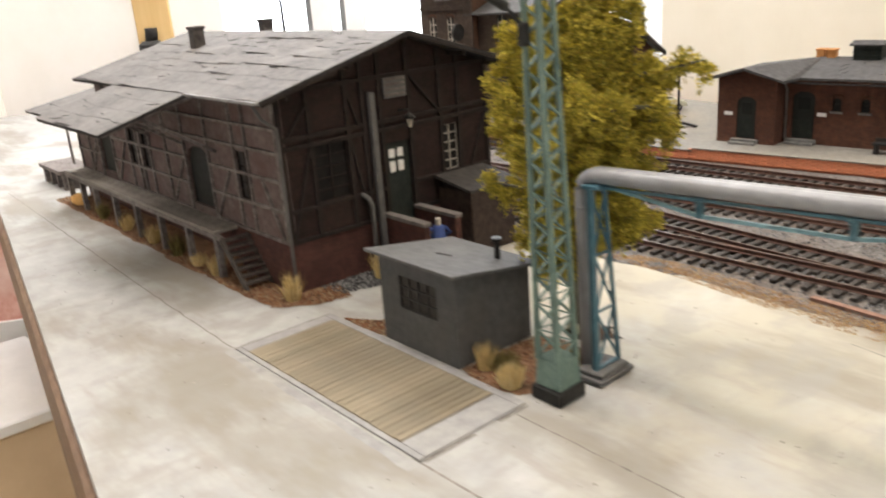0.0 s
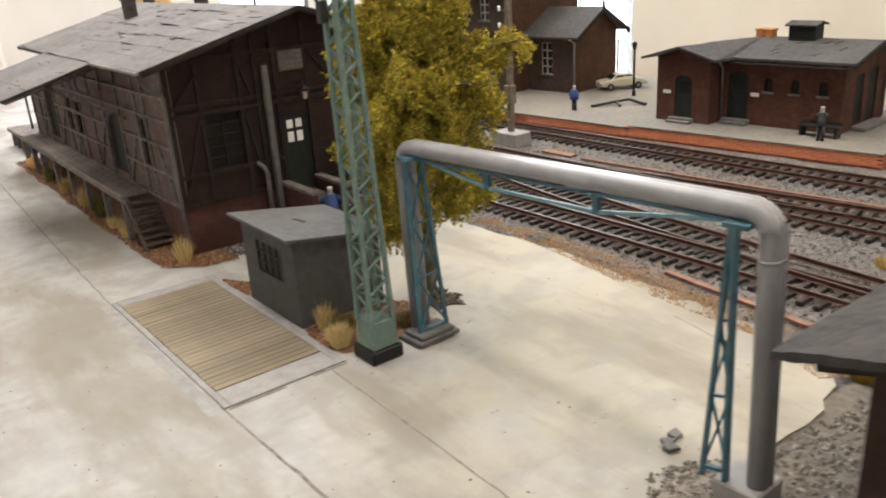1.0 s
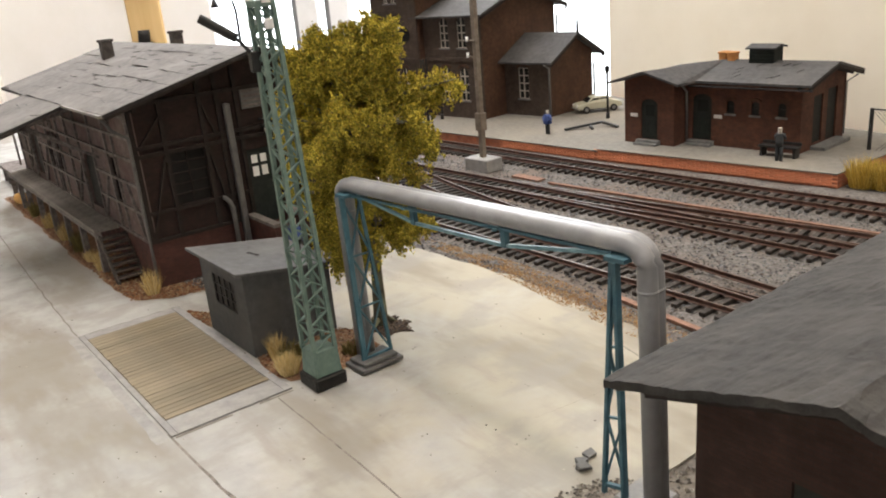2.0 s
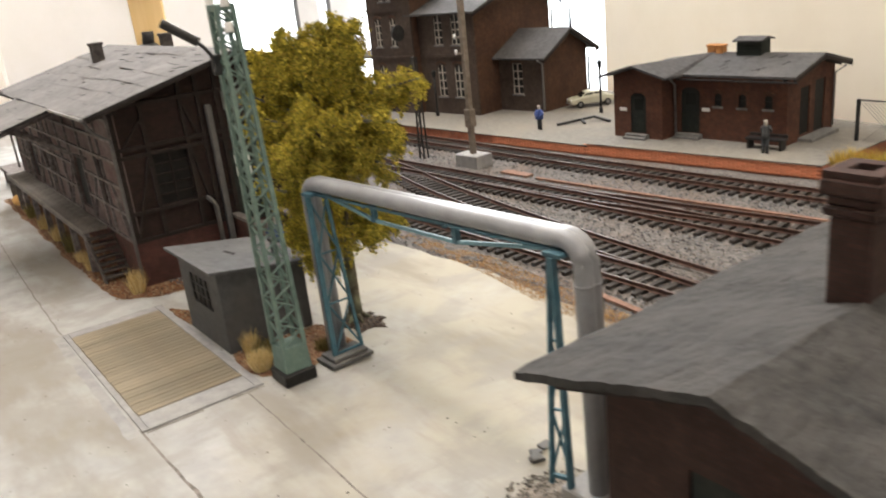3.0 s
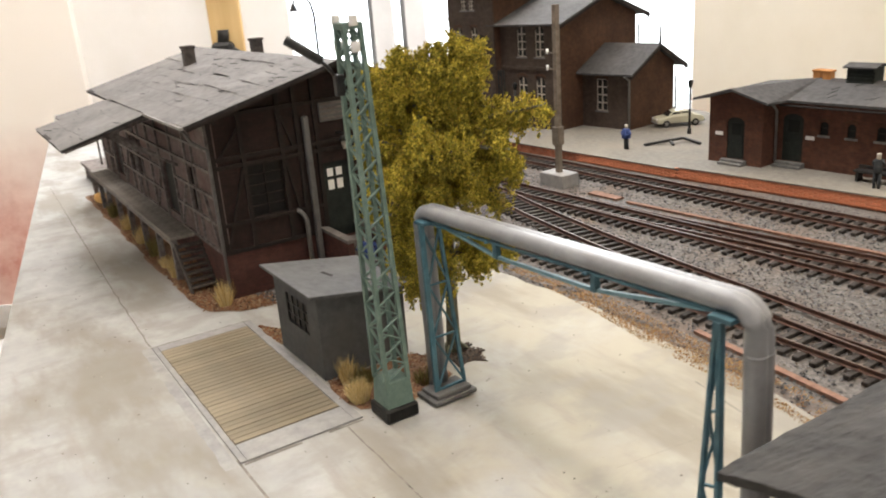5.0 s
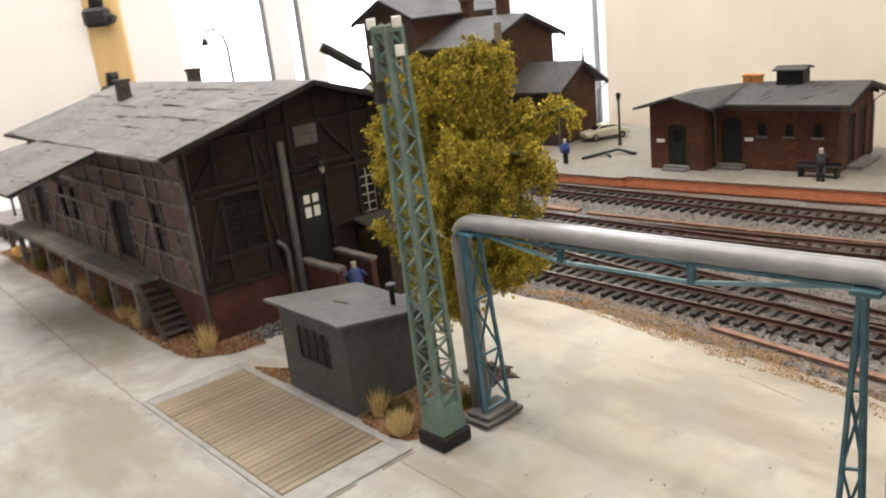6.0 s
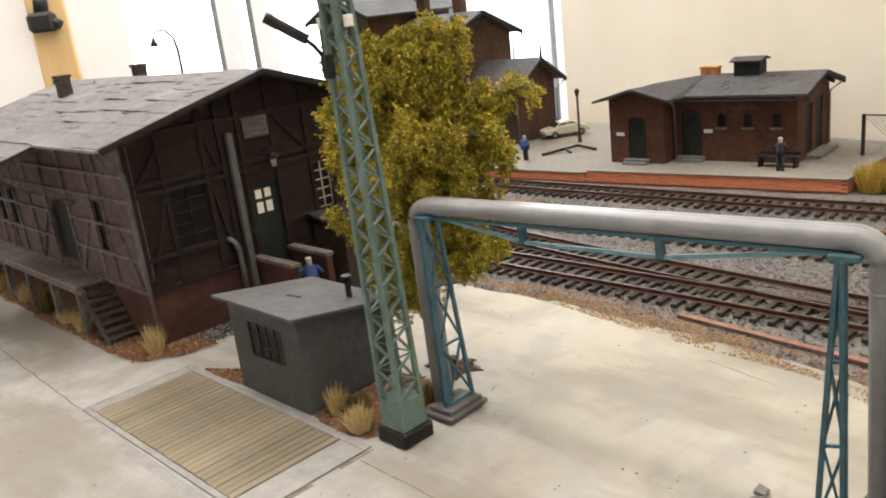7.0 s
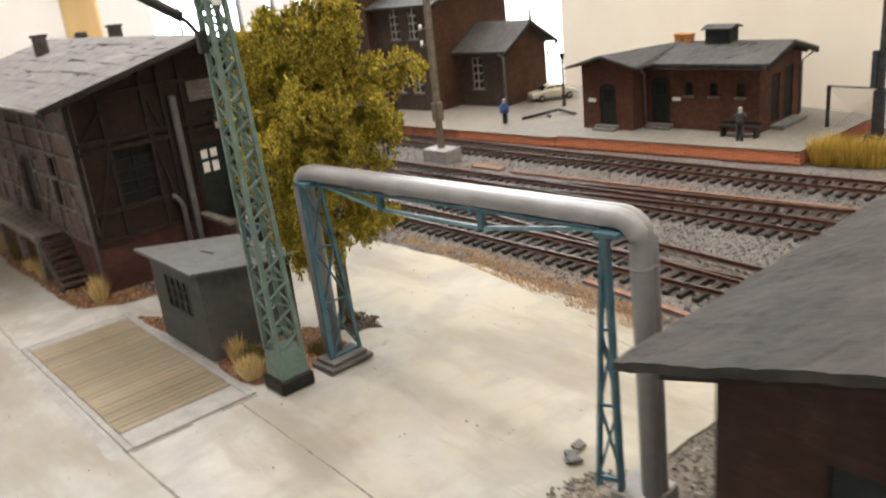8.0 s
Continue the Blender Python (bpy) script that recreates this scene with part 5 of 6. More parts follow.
DARKSTEP = mat("dark_step_wood", (0.035, 0.028, 0.024), (0.085, 0.07, 0.061), 350, 0.85, 0.4, c3=(0.12, 0.105, 0.095), blotch=90, amount=0.5)
stair = thing("steps", -7.4, 4.1, 0, 0, "wooden steps up to the loading dock", "steps")
for i in range(7):
    boxpart("tread", (-0.05 + 0.26 * i, 0.38 + 0.26 * i, -0.72, 0.62, 2.06 - 0.3 * i, 2.18 - 0.3 * i), DARKSTEP, stair, bevel=0.02)
for y in (-0.72, 0.62):
    beampart("stringer", (-0.1, y, 2.15), (1.95, y, 0.0), 0.12, 0.34, DARKSTEP, stair)
sack = thing("sack", -30.6, 3.7, 0, 20, "orange sack lying under the loading dock", "sack")
bm = bmesh.new()
bmesh.ops.create_icosphere(bm, subdivisions=2, radius=0.7)
for v in bm.verts:
    v.co = Vector((v.co.x * 1.2, v.co.y * 0.7, max(0.0, v.co.z * 0.7 + 0.4) + 0.06 * noise.noise(v.co * 3)))
part("bag", bm, TARP, sack)

bm = bmesh.new()
prism(bm, [(-30.8, 3.5, 0.02), (-30.8, 4.7, 0.02), (-30.8, 4.7, 0.72), (-30.8, 4.2, 0.5)], (22.4, 0, 0))
bmesh.ops.subdivide_edges(bm, edges=list(bm.edges), cuts=12, use_grid_fill=True)
for v in bm.verts:
    if v.co.z > 0.1:
        v.co.z += 0.16 * noise.noise((v.co.x * 0.9, v.co.y, 4))
tagged(part("soil", bm, SOIL), "brown soil banked up under the loading dock", "soil", kind="structure")
scatter("leaf_litter", 3600, over([(-30.6, 3.6), (-8.6, 3.6), (-8.6, 4.6), (-30.6, 4.6)]), lambda x, y: (y - 3.5) * 0.6, 0.075, RUSTBITS, "rust-brown leaf litter under the loading dock", "scatter", 54)
strip_pts = [(-34, 3.1), (-6.5, 2.95), (-2.6, 3.1), (-1.4, 4.6), (-1.0, 6.2), (-2.8, 6.6), (-3.3, 4.6), (-34, 4.7)]
patch("soil", [(-34, 3.0), (-6.5, 2.95), (-2.6, 3.2), (-1.5, 4.6), (-1.3, 6.2), (-3.3, 6.5), (-3.4, 5.0), (-34, 5.0)], 0.05, SOIL, "brown soil along the foot of the goods shed", "soil", 51)
scatter("leaf_litter", 8000, over(strip_pts), lambda x, y: 0.045, 0.06, RUSTBITS, "rust-brown leaf litter along the goods shed", "scatter", 52)
scatter("coal", 900, over([(-3.1, 5.8), (-1.6, 6.2), (-0.9, 8.6), (-2.6, 9.3), (-3.1, 8.6)]), lambda x, y: 0.02, 0.09, COALBITS, "spilled coal in front of the gable", "coal", 53)
for i, (x, y, h) in enumerate(((-2.75, 4.2, 1.5), (-1.9, 8.5, 1.6), (-8.8, 3.5, 1.2), (-13.5, 3.5, 1.5), (-16.9, 3.5, 1.3), (-21, 3.5, 1.2), (-25.2, 3.5, 1.3), (-10.9, 3.5, 0.8))):
    grass_tuft(x, y, 0.03, 0.42, h, 190, OLIVEGRASS if i in (3, 6) else STRAW, "dry straw grass tuft at the shed wall", 60 + i)

# stairs, walls and box in front of the gable door
st2 = thing("door_steps", -2.0, 10.95, 0, 0, "concrete steps between low brick cheek walls at the door", "steps")
for y in (-0.95, 0.95):
    boxpart("cheek_wall", (-1.15, 1.9, y - 0.16, y + 0.16, 0, 2.45), INFILLRED, st2)
    boxpart("coping", (-1.15, 1.97, y - 0.22, y + 0.22, 2.454, 2.64), DARKSTONE, st2, bevel=0.02)
for i in range(5):
    boxpart("step", (-1.15, 1.8 - 0.5 * i, -0.785, 0.785, 0.37 * i, 0.37 * (i + 1)), DARKSTONE, st2, bevel=0.015)
bx = thing("coal_bunker", -1.95, 14.7, 0, 0, "dark brown lean-to bunker with a felt lid", "bunker")
boxpart("body", (-1.15, 1.3, -1.4, 1.5, 0, 3.2), mat("dark_brown_board", (0.025, 0.017, 0.014), (0.06, 0.042, 0.035), 300, 0.8, 0.3), bx, bevel=0.03)
bm = bmesh.new()
prism(bm, [(-1.15, -1.6, 3.7), (1.5, -1.6, 3.25), (1.5, 1.7, 3.25), (-1.15, 1.7, 3.7)], (0, 0, 0.14))
part("lid", bm, mat("dark_lid_felt", (0.03, 0.028, 0.027), (0.06, 0.056, 0.054), 250, 0.9, 0.3), bx)


def figure(x, y, z, h, rz, material, label, pose_arms):
    """A painted model figure, as one plain shape."""
    bm = bmesh.new()
    k = h / 2.0
    for s in (-1, 1):
        tube(bm, [(0.12 * s * k, 0, 0), (0.11 * s * k, 0, 0.95 * k)], 0.10 * k, 8, 0.13 * k)
        if pose_arms:
            tube(bm, [(0.30 * s * k, 0, 1.55 * k), (0.50 * s * k, 0.05, 1.28 * k), (0.26 * s * k, 0.16 * k, 1.12 * k)], 0.095 * k, 8)
        else:
            tube(bm, [(0.24 * s * k, 0, 1.55 * k), (0.30 * s * k, -0.1 * k, 1.3 * k), (0.15 * s * k, -0.2 * k, 1.62 * k)], 0.075 * k, 8)
    tube(bm, [(0, 0, 0.9 * k), (0, 0, 1.2 * k), (0, 0, 1.58 * k), (0, 0, 1.66 * k)], (0.38 if pose_arms else 0.24) * k, 10, 0.2 * k)
    tube(bm, [(0, 0, 1.66 * k), (0, 0, 1.74 * k), (0, 0, 1.9 * k), (0, 0, 1.98 * k)], 0.12 * k, 8, 0.13 * k)
    ob = part("figurine", bm, material)
    ob.data.materials.append(GREYFIG)
    ob.data.materials.append(PALEPAINT)
    for p in ob.data.polygons:
        p.material_index = 1 if p.center.z < 0.9 * k * CM else 2 if p.center.z > 1.7 * k * CM else 0
    ob.matrix_basis = pose(x * CM, y * CM, z * CM, 0, 0, rz)
    return tagged(ob, label, "figurine", "model figures")


figure(-0.7, 11.15, 0.37, 2.15, 60, BLUECLOTH, "plain blue painted figurine beside the door steps", True)

# ---- platform ----
PA = [(-60, 33.6), (-18, 36.75), (-4.3, 37.75), (12.6, 39.75)]
plat = thing("platform", 0, 40, -0.4, 0, "paved station platform with an orange brick edge", "platform", kind="structure")


def platform_piece(pts, top):
    """A paved slab on a brick face, from its front edge back to the wall."""
    front = [(x, y - 40) for x, y in pts]
    back = [(x, min(58 - 0.2 * (x + 20), 74 + 0.8 * min(0, x + 50)) - 40.5) for x, y in reversed(pts)]
    bm = bmesh.new()
    prism(bm, [(x, y + 0.12, 0) for x, y in front] + [(x, y, 0) for x, y in back], (0, 0, 0.4 + top - 0.08))
    part("brick_face", bm, EDGEBRICK, plat, "orange-red brick edge")
    bm = bmesh.new()
    prism(bm, [(x, y, 0.4 + top - 0.08) for x, y in front] + [(x, y, 0.4 + top - 0.08) for x, y in back], (0, 0, 0.08))
    part("paving", bm, PLATFORM, plat)


platform_piece(PA[:3], 0.36)
platform_piece(PA[2:], 0.52)
EDGES = mat("edge_brick_piece", (0.60, 0.19, 0.095), (0.74, 0.30, 0.165), 400, 0.85, 0.3, c3=(0.34, 0.16, 0.11), blotch=90, amount=0.5, vary=0.12)
bm = bmesh.new()
box(bm, -0.297, 0.297, -0.05, 0.05, -0.052, 0.052)
eb = part("brick", bm, EDGES, plat, bevel=0.012)
cnt = 0
for (xa, ya), (xb, yb), top in ((PA[2], PA[3], 0.52), ((-14, 37.04), PA[2], 0.36)):
    ln, an = math.dist((xa, ya), (xb, yb)), math.degrees(math.atan2(yb - ya, xb - xa))
    rows = int((top + 0.30) / 0.12)
    for row in range(rows):
        k = int(ln / 0.62)
        for i in range(k):
            if cnt >= 290:
                continue
            u = (i + 0.5 * (row % 2)) / k
            m = pose((xa + (xb - xa) * u) * CM, (ya + (yb - ya) * u - 40 + 0.10) * CM, (0.4 + top - 0.15 - 0.12 * row) * CM, 0, 0, an)
            if cnt == 0:
                eb.matrix_basis = m
            else:
                share("brick", eb, plat, m)
            cnt += 1
PZ = 0.52


def gable_roof(parent, x0, x1, y0, y1, ze, zr, over_x, over_y, material, axis="x", thick=0.16, ridge=None, verge=True):
    """Two slabs meeting at the ridge; axis says which way the ridge runs. Returns nothing."""
    rm = (y0 + y1) / 2 if axis == "x" else (x0 + x1) / 2
    rm = rm if ridge is None else ridge
    lo, hi = (y0, y1) if axis == "x" else (x0, x1)
    for e, o in ((lo, -1), (hi, 1)):
        sl = (zr - ze) / abs(rm - e)
        out = e + o * over_y
        zo = ze - sl * over_y
        bm = bmesh.new()
        if axis == "x":
            q = [(x0 - over_x, out, zo), (x1 + over_x, out, zo), (x1 + over_x, rm, zr), (x0 - over_x, rm, zr)]
        else:
            q = [(out, y0 - over_x, zo), (out, y1 + over_x, zo), (rm, y1 + over_x, zr), (rm, y0 - over_x, zr)]
        prism(bm, q, (0, 0, thick))
        slope = part("roof_slope", bm, material, parent)
        if verge:
            for a, b in ((q[0], q[3]), (q[1], q[2])):
                d = (Vector(q[1]) - Vector(q[0])).normalized() * (0.07 if a == q[0] else -0.07) - Vector((0, 0, 0.12))
                beampart("bargeboard", Vector(a) + d, Vector(b) + d, 0.12, 0.24, DT, slope)


def gable_fill(parent, a, b, mid, ze, zr, at, t, axis, material):
    bm = bmesh.new()
    if axis == "x":
        prism(bm, [(at, a, ze), (at, b, ze), (at, mid, zr)], (t, 0, 0))
    else:
        prism(bm, [(a, at, ze), (b, at, ze), (mid, at, zr)], (0, t, 0))
    part("gable_wall", bm, material, parent)


def house_walls(parent, x0, x1, y0, y1, z0, z1, front, right, material, side_material=None, t=0.2):
    """Four walls; front (y0) and right (x1) have openings given as (a0, a1, z0, z1)."""
    sm = side_material or material

    def grid_wall(holes, a0, a1, put, m):
        bm = bmesh.new()
        cuts = sorted({a0, a1, *[h[0] for h in holes], *[h[1] for h in holes]})
        zc = sorted({z0, z1, *[h[2] for h in holes], *[h[3] for h in holes]})
        for a, b in zip(cuts, cuts[1:]):
            for c, d in zip(zc, zc[1:]):
                if not any(h[0] <= a and b <= h[1] and h[2] <= c and d <= h[3] for h in holes):
                    put(bm, a, b, c, d)
        bmesh.ops.remove_doubles(bm, verts=bm.verts, dist=0.001)
        part("wall", bm, m, parent)
    grid_wall(front, x0, x1, lambda bm, a, b, c, d: box(bm, a, b, y0, y0 + t, c, d), material)
    grid_wall(right, y0 + t, y1, lambda bm, a, b, c, d: box(bm, x1 - t, x1, a, b, c, d), sm)
    boxpart("wall", (x0, x1 - t, y1 - t, y1, z0, z1), sm, parent)
    boxpart("wall", (x0, x0 + t, y0 + t, y1 - t, z0, z1), material, parent)


def front_window(parent, x0, x1, y, z0, z1, bars, rows, pale=True, sill=True, arch=True):
    """A window in a wall that faces the tracks."""
    m = PALEPAINT if pale else DARKWOOD
    w = boxpart("window", (x0, x1, y + 0.12, y + 0.15, z0, z1), DARKGLASS, parent, "tall window with pale bars" if pale else "small dark window")
    for i in range(bars + 1):
        x = x0 + (x1 - x0) * i / bars
        beampart("bar", (x, y + 0.08, z0), (x, y + 0.08, z1), 0.11, 0.06, m, w, up=(0, 1, 0))
    for i in range(rows + 1):
        z = z0 + (z1 - z0) * i / rows
        beampart("bar", (x0, y + 0.08, z), (x1, y + 0.08, z), 0.06, 0.10, m, w)
    if sill:
        boxpart("sill", (x0 - 0.12, x1 + 0.12, y - 0.12, y + 0.02, z0 - 0.14, z0 - 0.004), STONESILL, w)
    if arch:
        bm = bmesh.new()
        xm, r = (x0 + x1) / 2, (x1 - x0) / 2 + 0.1
        for i in range(6):
            a, b = math.pi * i / 6, math.pi * (i + 1) / 6
            beam(bm, (xm - r * math.cos(a), y - 0.03, z1 + 0.4 * r * math.sin(a)), (xm - r * math.cos(b), y - 0.03, z1 + 0.4 * r * math.sin(b)), 0.1, 0.16)
        part("lintel", bm, STATIONBRICK, w)
    return w


def arch_top(parent, x0, x1, y, z, rise, material):
    """Masonry filling the upper corners of an opening down to a segmental arch."""
    bm = bmesh.new()
    xm, h = (x0 + x1) / 2, (x1 - x0) / 2
    arc = [(xm - h * math.cos(math.pi * i / 10), y + 0.006, z - rise + (rise - 0.02) * math.sin(math.pi * i / 10)) for i in range(11)]
    for a, b in zip(arc, arc[1:]):
        prism(bm, [a, b, (b[0], b[1], z), (a[0], a[1], z)], (0, 0.065, 0))
    part("arch", bm, material, parent)


# ---- platform outbuilding ----
ob_ = thing("platform_outbuilding", -4.15, 40.75, PZ, 3.8, "small dark red brick outbuilding with a patched felt roof", "building")
TW, TD, TH, TR = 12.6, 6.4, 4.62, 5.42
doorB = (4.75, 6.25, 0.35, 3.6)
FW = [(7.4, 7.95, 2.35, 3.25), (9.2, 9.75, 2.35, 3.25), (11.05, 11.6, 2.35, 3.25)]
house_walls(ob_, 4.2, TW, 1.5, 1.5 + TD, 0, TH, [doorB] + FW, [(3.2, 4.5, 0.35, 3.5), (5.2, 6.6, 0.2, 3.7)], TOILETBRICK)
doorA = (1.45, 2.85, 0.35, 3.3)
house_walls(ob_, 0, 4.2, 0, 1.5 + TD, 0, TH, [doorA], [], TOILETBRICK)
gable_fill(ob_, 0.02, 4.18, 2.1, TH, TH + 0.6, 0.0, 0.2, "y", TOILETBRICK)
gable_fill(ob_, 1.55, 7.85, 4.7, TH, TR - 0.05, TW - 0.2, 0.2, "x", TOILETBRICK)
gable_roof(ob_, 5.4, TW, 1.5, 1.5 + TD, TH, TR, 0.0, 0.75, SLATE, "x", ridge=4.7, verge=False)
gable_roof(ob_, TW, TW + 0.85, 1.5, 1.5 + TD, TH, TR, 0.0, 0.75, SLATE, "x", ridge=4.7)
ZE, ZG = TH - 0.24, TH + 0.58
ZM = TH - 0.75 * (TR - TH) / 3.2
for tri in (((-0.9, -0.8, ZE), (2.1, -0.8, ZG), (5.4, 4.7, TR)), ((-0.9, -0.8, ZE), (5.4, 4.7, TR), (-0.9, 8.7, ZE)), ((-0.9, 8.7, ZE), (5.4, 4.7, TR), (5.4, 8.65, ZM)),
            ((2.1, -0.8, ZG), (5.0, -0.8, ZE), (5.4, 4.7, TR)), ((5.0, -0.8, ZE), (5.4, 0.75, ZM), (5.4, 4.7, TR))):
    bm = bmesh.new()
    prism(bm, list(tri), (0, 0, 0.16))
    part("roof_slope", bm, SLATE, ob_)
for d, nm in ((doorA, 0.0), (doorB, 1.5)):
    arch_top(ob_, d[0], d[1], nm, d[3], 0.42, TOILETBRICK)
    dr = boxpart("door", (d[0], d[1], nm + 0.10, nm + 0.16, d[2], d[3]), GREENDOOR, ob_, "dark green panelled door")
    boxpart("pane", (d[0] + 0.35, d[1] - 0.35, nm + 0.08, nm + 0.102, d[3] - 1.25, d[3] - 0.45), DARKGLASS, dr)
    for i in range(2):
        x = d[0] + 0.2 + i * ((d[1] - d[0]) / 2)
        boxpart("panel", (x, x + (d[1] - d[0]) / 2 - 0.4, nm + 0.07, nm + 0.1, d[2] + 0.25, d[2] + 1.2), GREENDOOR, dr)
    for i in range(2):
        boxpart("step", (d[0] - 0.25, d[1] + 0.25, nm - 0.7 + 0.3 * i, nm - 0.005, 0.17 * i, 0.17 * (i + 1)), STONESILL, ob_, bevel=0.02)
boxpart("sign", (0.55, 1.15, -0.05, 0.0, 1.95, 2.2), WHITEPORC, ob_, "small white sign with unreadable writing")
boxpart("sign", (6.45, 7.05, 1.45, 1.5, 1.95, 2.2), WHITEPORC, ob_, "small white sign with unreadable writing")
for f in FW:
    front_window(ob_, f[0], f[1], 1.5, f[2], f[3], 1, 2, pale=False)
    arch_top(ob_, f[0], f[1], 1.5, f[3], 0.25, TOILETBRICK)
for y0, y1, z0, z1 in ((3.2, 4.5, 0.35, 3.5), (5.2, 6.6, 0.2, 3.7)):
    boxpart("door", (TW - 0.15, TW - 0.1, y0, y1, z0, z1), DARKWOOD, ob_, "dark open doorway")
boxpart("step", (TW, TW + 1.0, 3.0, 6.8, 0, 0.25), STONESILL, ob_, bevel=0.03)
mon = boxpart("roof_vent", (7.5, 9.3, 4.1, 5.3, 5.0, 6.4), GREENDOOR, ob_, "dark green roof ventilator box")
bm = bmesh.new()
prism(bm, [(7.3, 3.85, 6.36), (9.5, 3.85, 6.36), (9.5, 4.7, 6.58), (7.3, 4.7, 6.58)], (0, 0, 0.1))
prism(bm, [(7.3, 4.7, 6.58), (9.5, 4.7, 6.58), (9.5, 5.55, 6.36), (7.3, 5.55, 6.36)], (0, 0, 0.1))
part("vent_roof", bm, SLATE, mon)
for i in range(4):
    beampart("louvre", (7.52, 4.06, 5.45 + 0.24 * i), (9.28, 4.06, 5.45 + 0.24 * i), 0.06, 0.12, GREENDOOR, mon)
for x, y in ((5.15, 4.9), (5.95, 4.7)):
    bm = bmesh.new()
    box(bm, x - 0.28, x + 0.28, y - 0.3, y + 0.3, 4.9, 5.95)
    box(bm, x - 0.34, x + 0.34, y - 0.36, y + 0.36, 5.95, 6.1)
    part("chimney", bm, ORANGECLAY, ob_, "orange clay chimney", bevel=0.03)
for x in (4.35, TW + 0.95):
    y = 0.75 if x < 6 else 0.78
    bm = bmesh.new()
    if x < 6:
        tube(bm, [(4.45, 0.6, TH - 0.35), (4.38, 1.3, TH - 0.9), (4.38, 1.38, 0.2)], 0.09, 8)
    else:
        tube(bm, [(x - 0.2, 7.9, TH - 0.3), (TW + 0.1, 7.75, TH - 0.8), (TW + 0.1, 7.75, 0.2)], 0.07, 8)
    part("downpipe", bm, ZINC, ob_)
beampart("gutter", (4.9, 0.72, TH - 0.38), (TW + 1.0, 0.72, TH - 0.38), 0.12, 0.10, FELTDARK, ob_)
rr = random.Random(3)
for i in range(9):
    u, v = rr.uniform(5.5, 12.8), rr.uniform(1.4, 4.0)
    z = TH + (TR - TH) * (v - 1.5) / 3.2 + 0.17
    dv = rr.uniform(0.3, 0.7)
    beampart("felt_crack", (u, v, z), (u + rr.uniform(0.2, 0.4), v + dv, z + dv * (TR - TH) / 3.2), 0.05, 0.03, FELTDARK, ob_)
bench = thing("bench", 7.6, 41.95, PZ, 3.8, "dark slatted bench against the outbuilding wall", "bench")
boxpart("seat", (-1.3, 1.3, -0.35, 0.35, 0.6, 0.72), IRON, bench)
boxpart("backrest", (-1.3, 1.3, 0.3, 0.4, 0.76, 0.95), IRON, bench)
for x in (-1.1, 1.1):
    boxpart("leg", (x - 0.08, x + 0.08, -0.3, 0.35, 0, 0.6), IRON, bench)
figure(8.2, 40.9, PZ, 2.15, 190, GREYFIG, "plain dark painted figurine standing on the platform", False)
figure(-12.0, 40.4, PZ - 0.16, 2.0, 180, BLUECLOTH, "plain blue painted figurine standing on the platform", True)

# ---- station building ----
stn = thing("station_building", -22.4, 42.5, 0.36, 7.0, "large dark brown brick station building with slate roofs", "building")
stn.matrix_basis = pose(-0.2235, 0.4245, 0.0036, 0, 0, 7.0) @ Matrix.Diagonal((1.0, 1.0, 1.045, 1.0))
MH_, MR_ = 9.3, 11.2
WINS = [(-5.2, -4.1, 1.6, 4.5), (-2.9, -1.8, 1.6, 4.5), (-5.2, -4.1, 6.3, 8.9), (-2.9, -1.8, 6.3, 8.9)]
house_walls(stn, -7.5, 0, 0, 11, 0, MH_, WINS, [], STATIONFRONT, STATIONBRICK)
for w in WINS:
    front_window(stn, w[0], w[1], 0, w[2], w[3], 2, 4)
    arch_top(stn, w[0], w[1], 0, w[3], 0.45, STATIONFRONT)
gable_fill(stn, 0.02, 10.98, 5.5, MH_, MR_ - 0.05, -0.2, 0.2, "x", STATIONBRICK)
gable_roof(stn, -7.5, 0, 0, 11, MH_, MR_, 1.0, 0.9, SLATE, "x")
for z in (5.3, 9.15):
    beampart("string_course", (-7.4, -0.06, z), (0.06, -0.06, z), 0.14, 0.3, STATIONFRONT, stn)
# right wing
house_walls(stn, 0, 5.4, 3.1, 9.6, 0, 5.1, [(1.7, 2.9, 1.5, 4.2)], [], STATIONFRONT, STATIONBRICK)
front_window(stn, 1.7, 2.9, 3.1, 1.5, 4.2, 2, 4)
gable_fill(stn, 3.12, 9.58, 6.35, 5.1, 6.75, 5.2, 0.2, "x", STATIONBRICK)
gable_roof(stn, 0, 5.4, 3.1, 9.6, 5.1, 6.8, 0.9, 0.9, SLATE, "x")
bm = bmesh.new()
tube(bm, [(6.2, 6.35, 6.6), (6.2, 6.35, 7.3), (6.2, 6.35, 8.0), (6.2, 6.35, 9.0)], 0.16, 8, 0.04)
part("finial", bm, IRON, stn)
# tower block and left wing
TWN = [(-12.9, -12.0, 1.6, 4.5), (-10.0, -9.1, 1.6, 4.5), (-12.9, -12.0, 6.3, 8.9), (-10.6, -9.7, 6.3, 8.9), (-11.9, -11.2, 10.5, 12.0), (-10.8, -10.1, 10.5, 12.0)]
house_walls(stn, -14.0, -7.5, -0.9, 11.5, 0, 12.2, TWN, [], STATIONFRONT, STATIONBRICK)
for w in TWN:
    front_window(stn, w[0], w[1], -0.9, w[2], w[3], 2, 4)
    arch_top(stn, w[0], w[1], -0.9, w[3], 0.4, STATIONFRONT)
gable_fill(stn, -13.98, -7.52, -10.75, 12.2, 13.6, -0.9, 0.2, "y", STATIONFRONT)
gable_roof(stn, -14.0, -7.5, -0.9, 11.5, 12.2, 13.7, 0.9, 0.9, SLATE, "y")
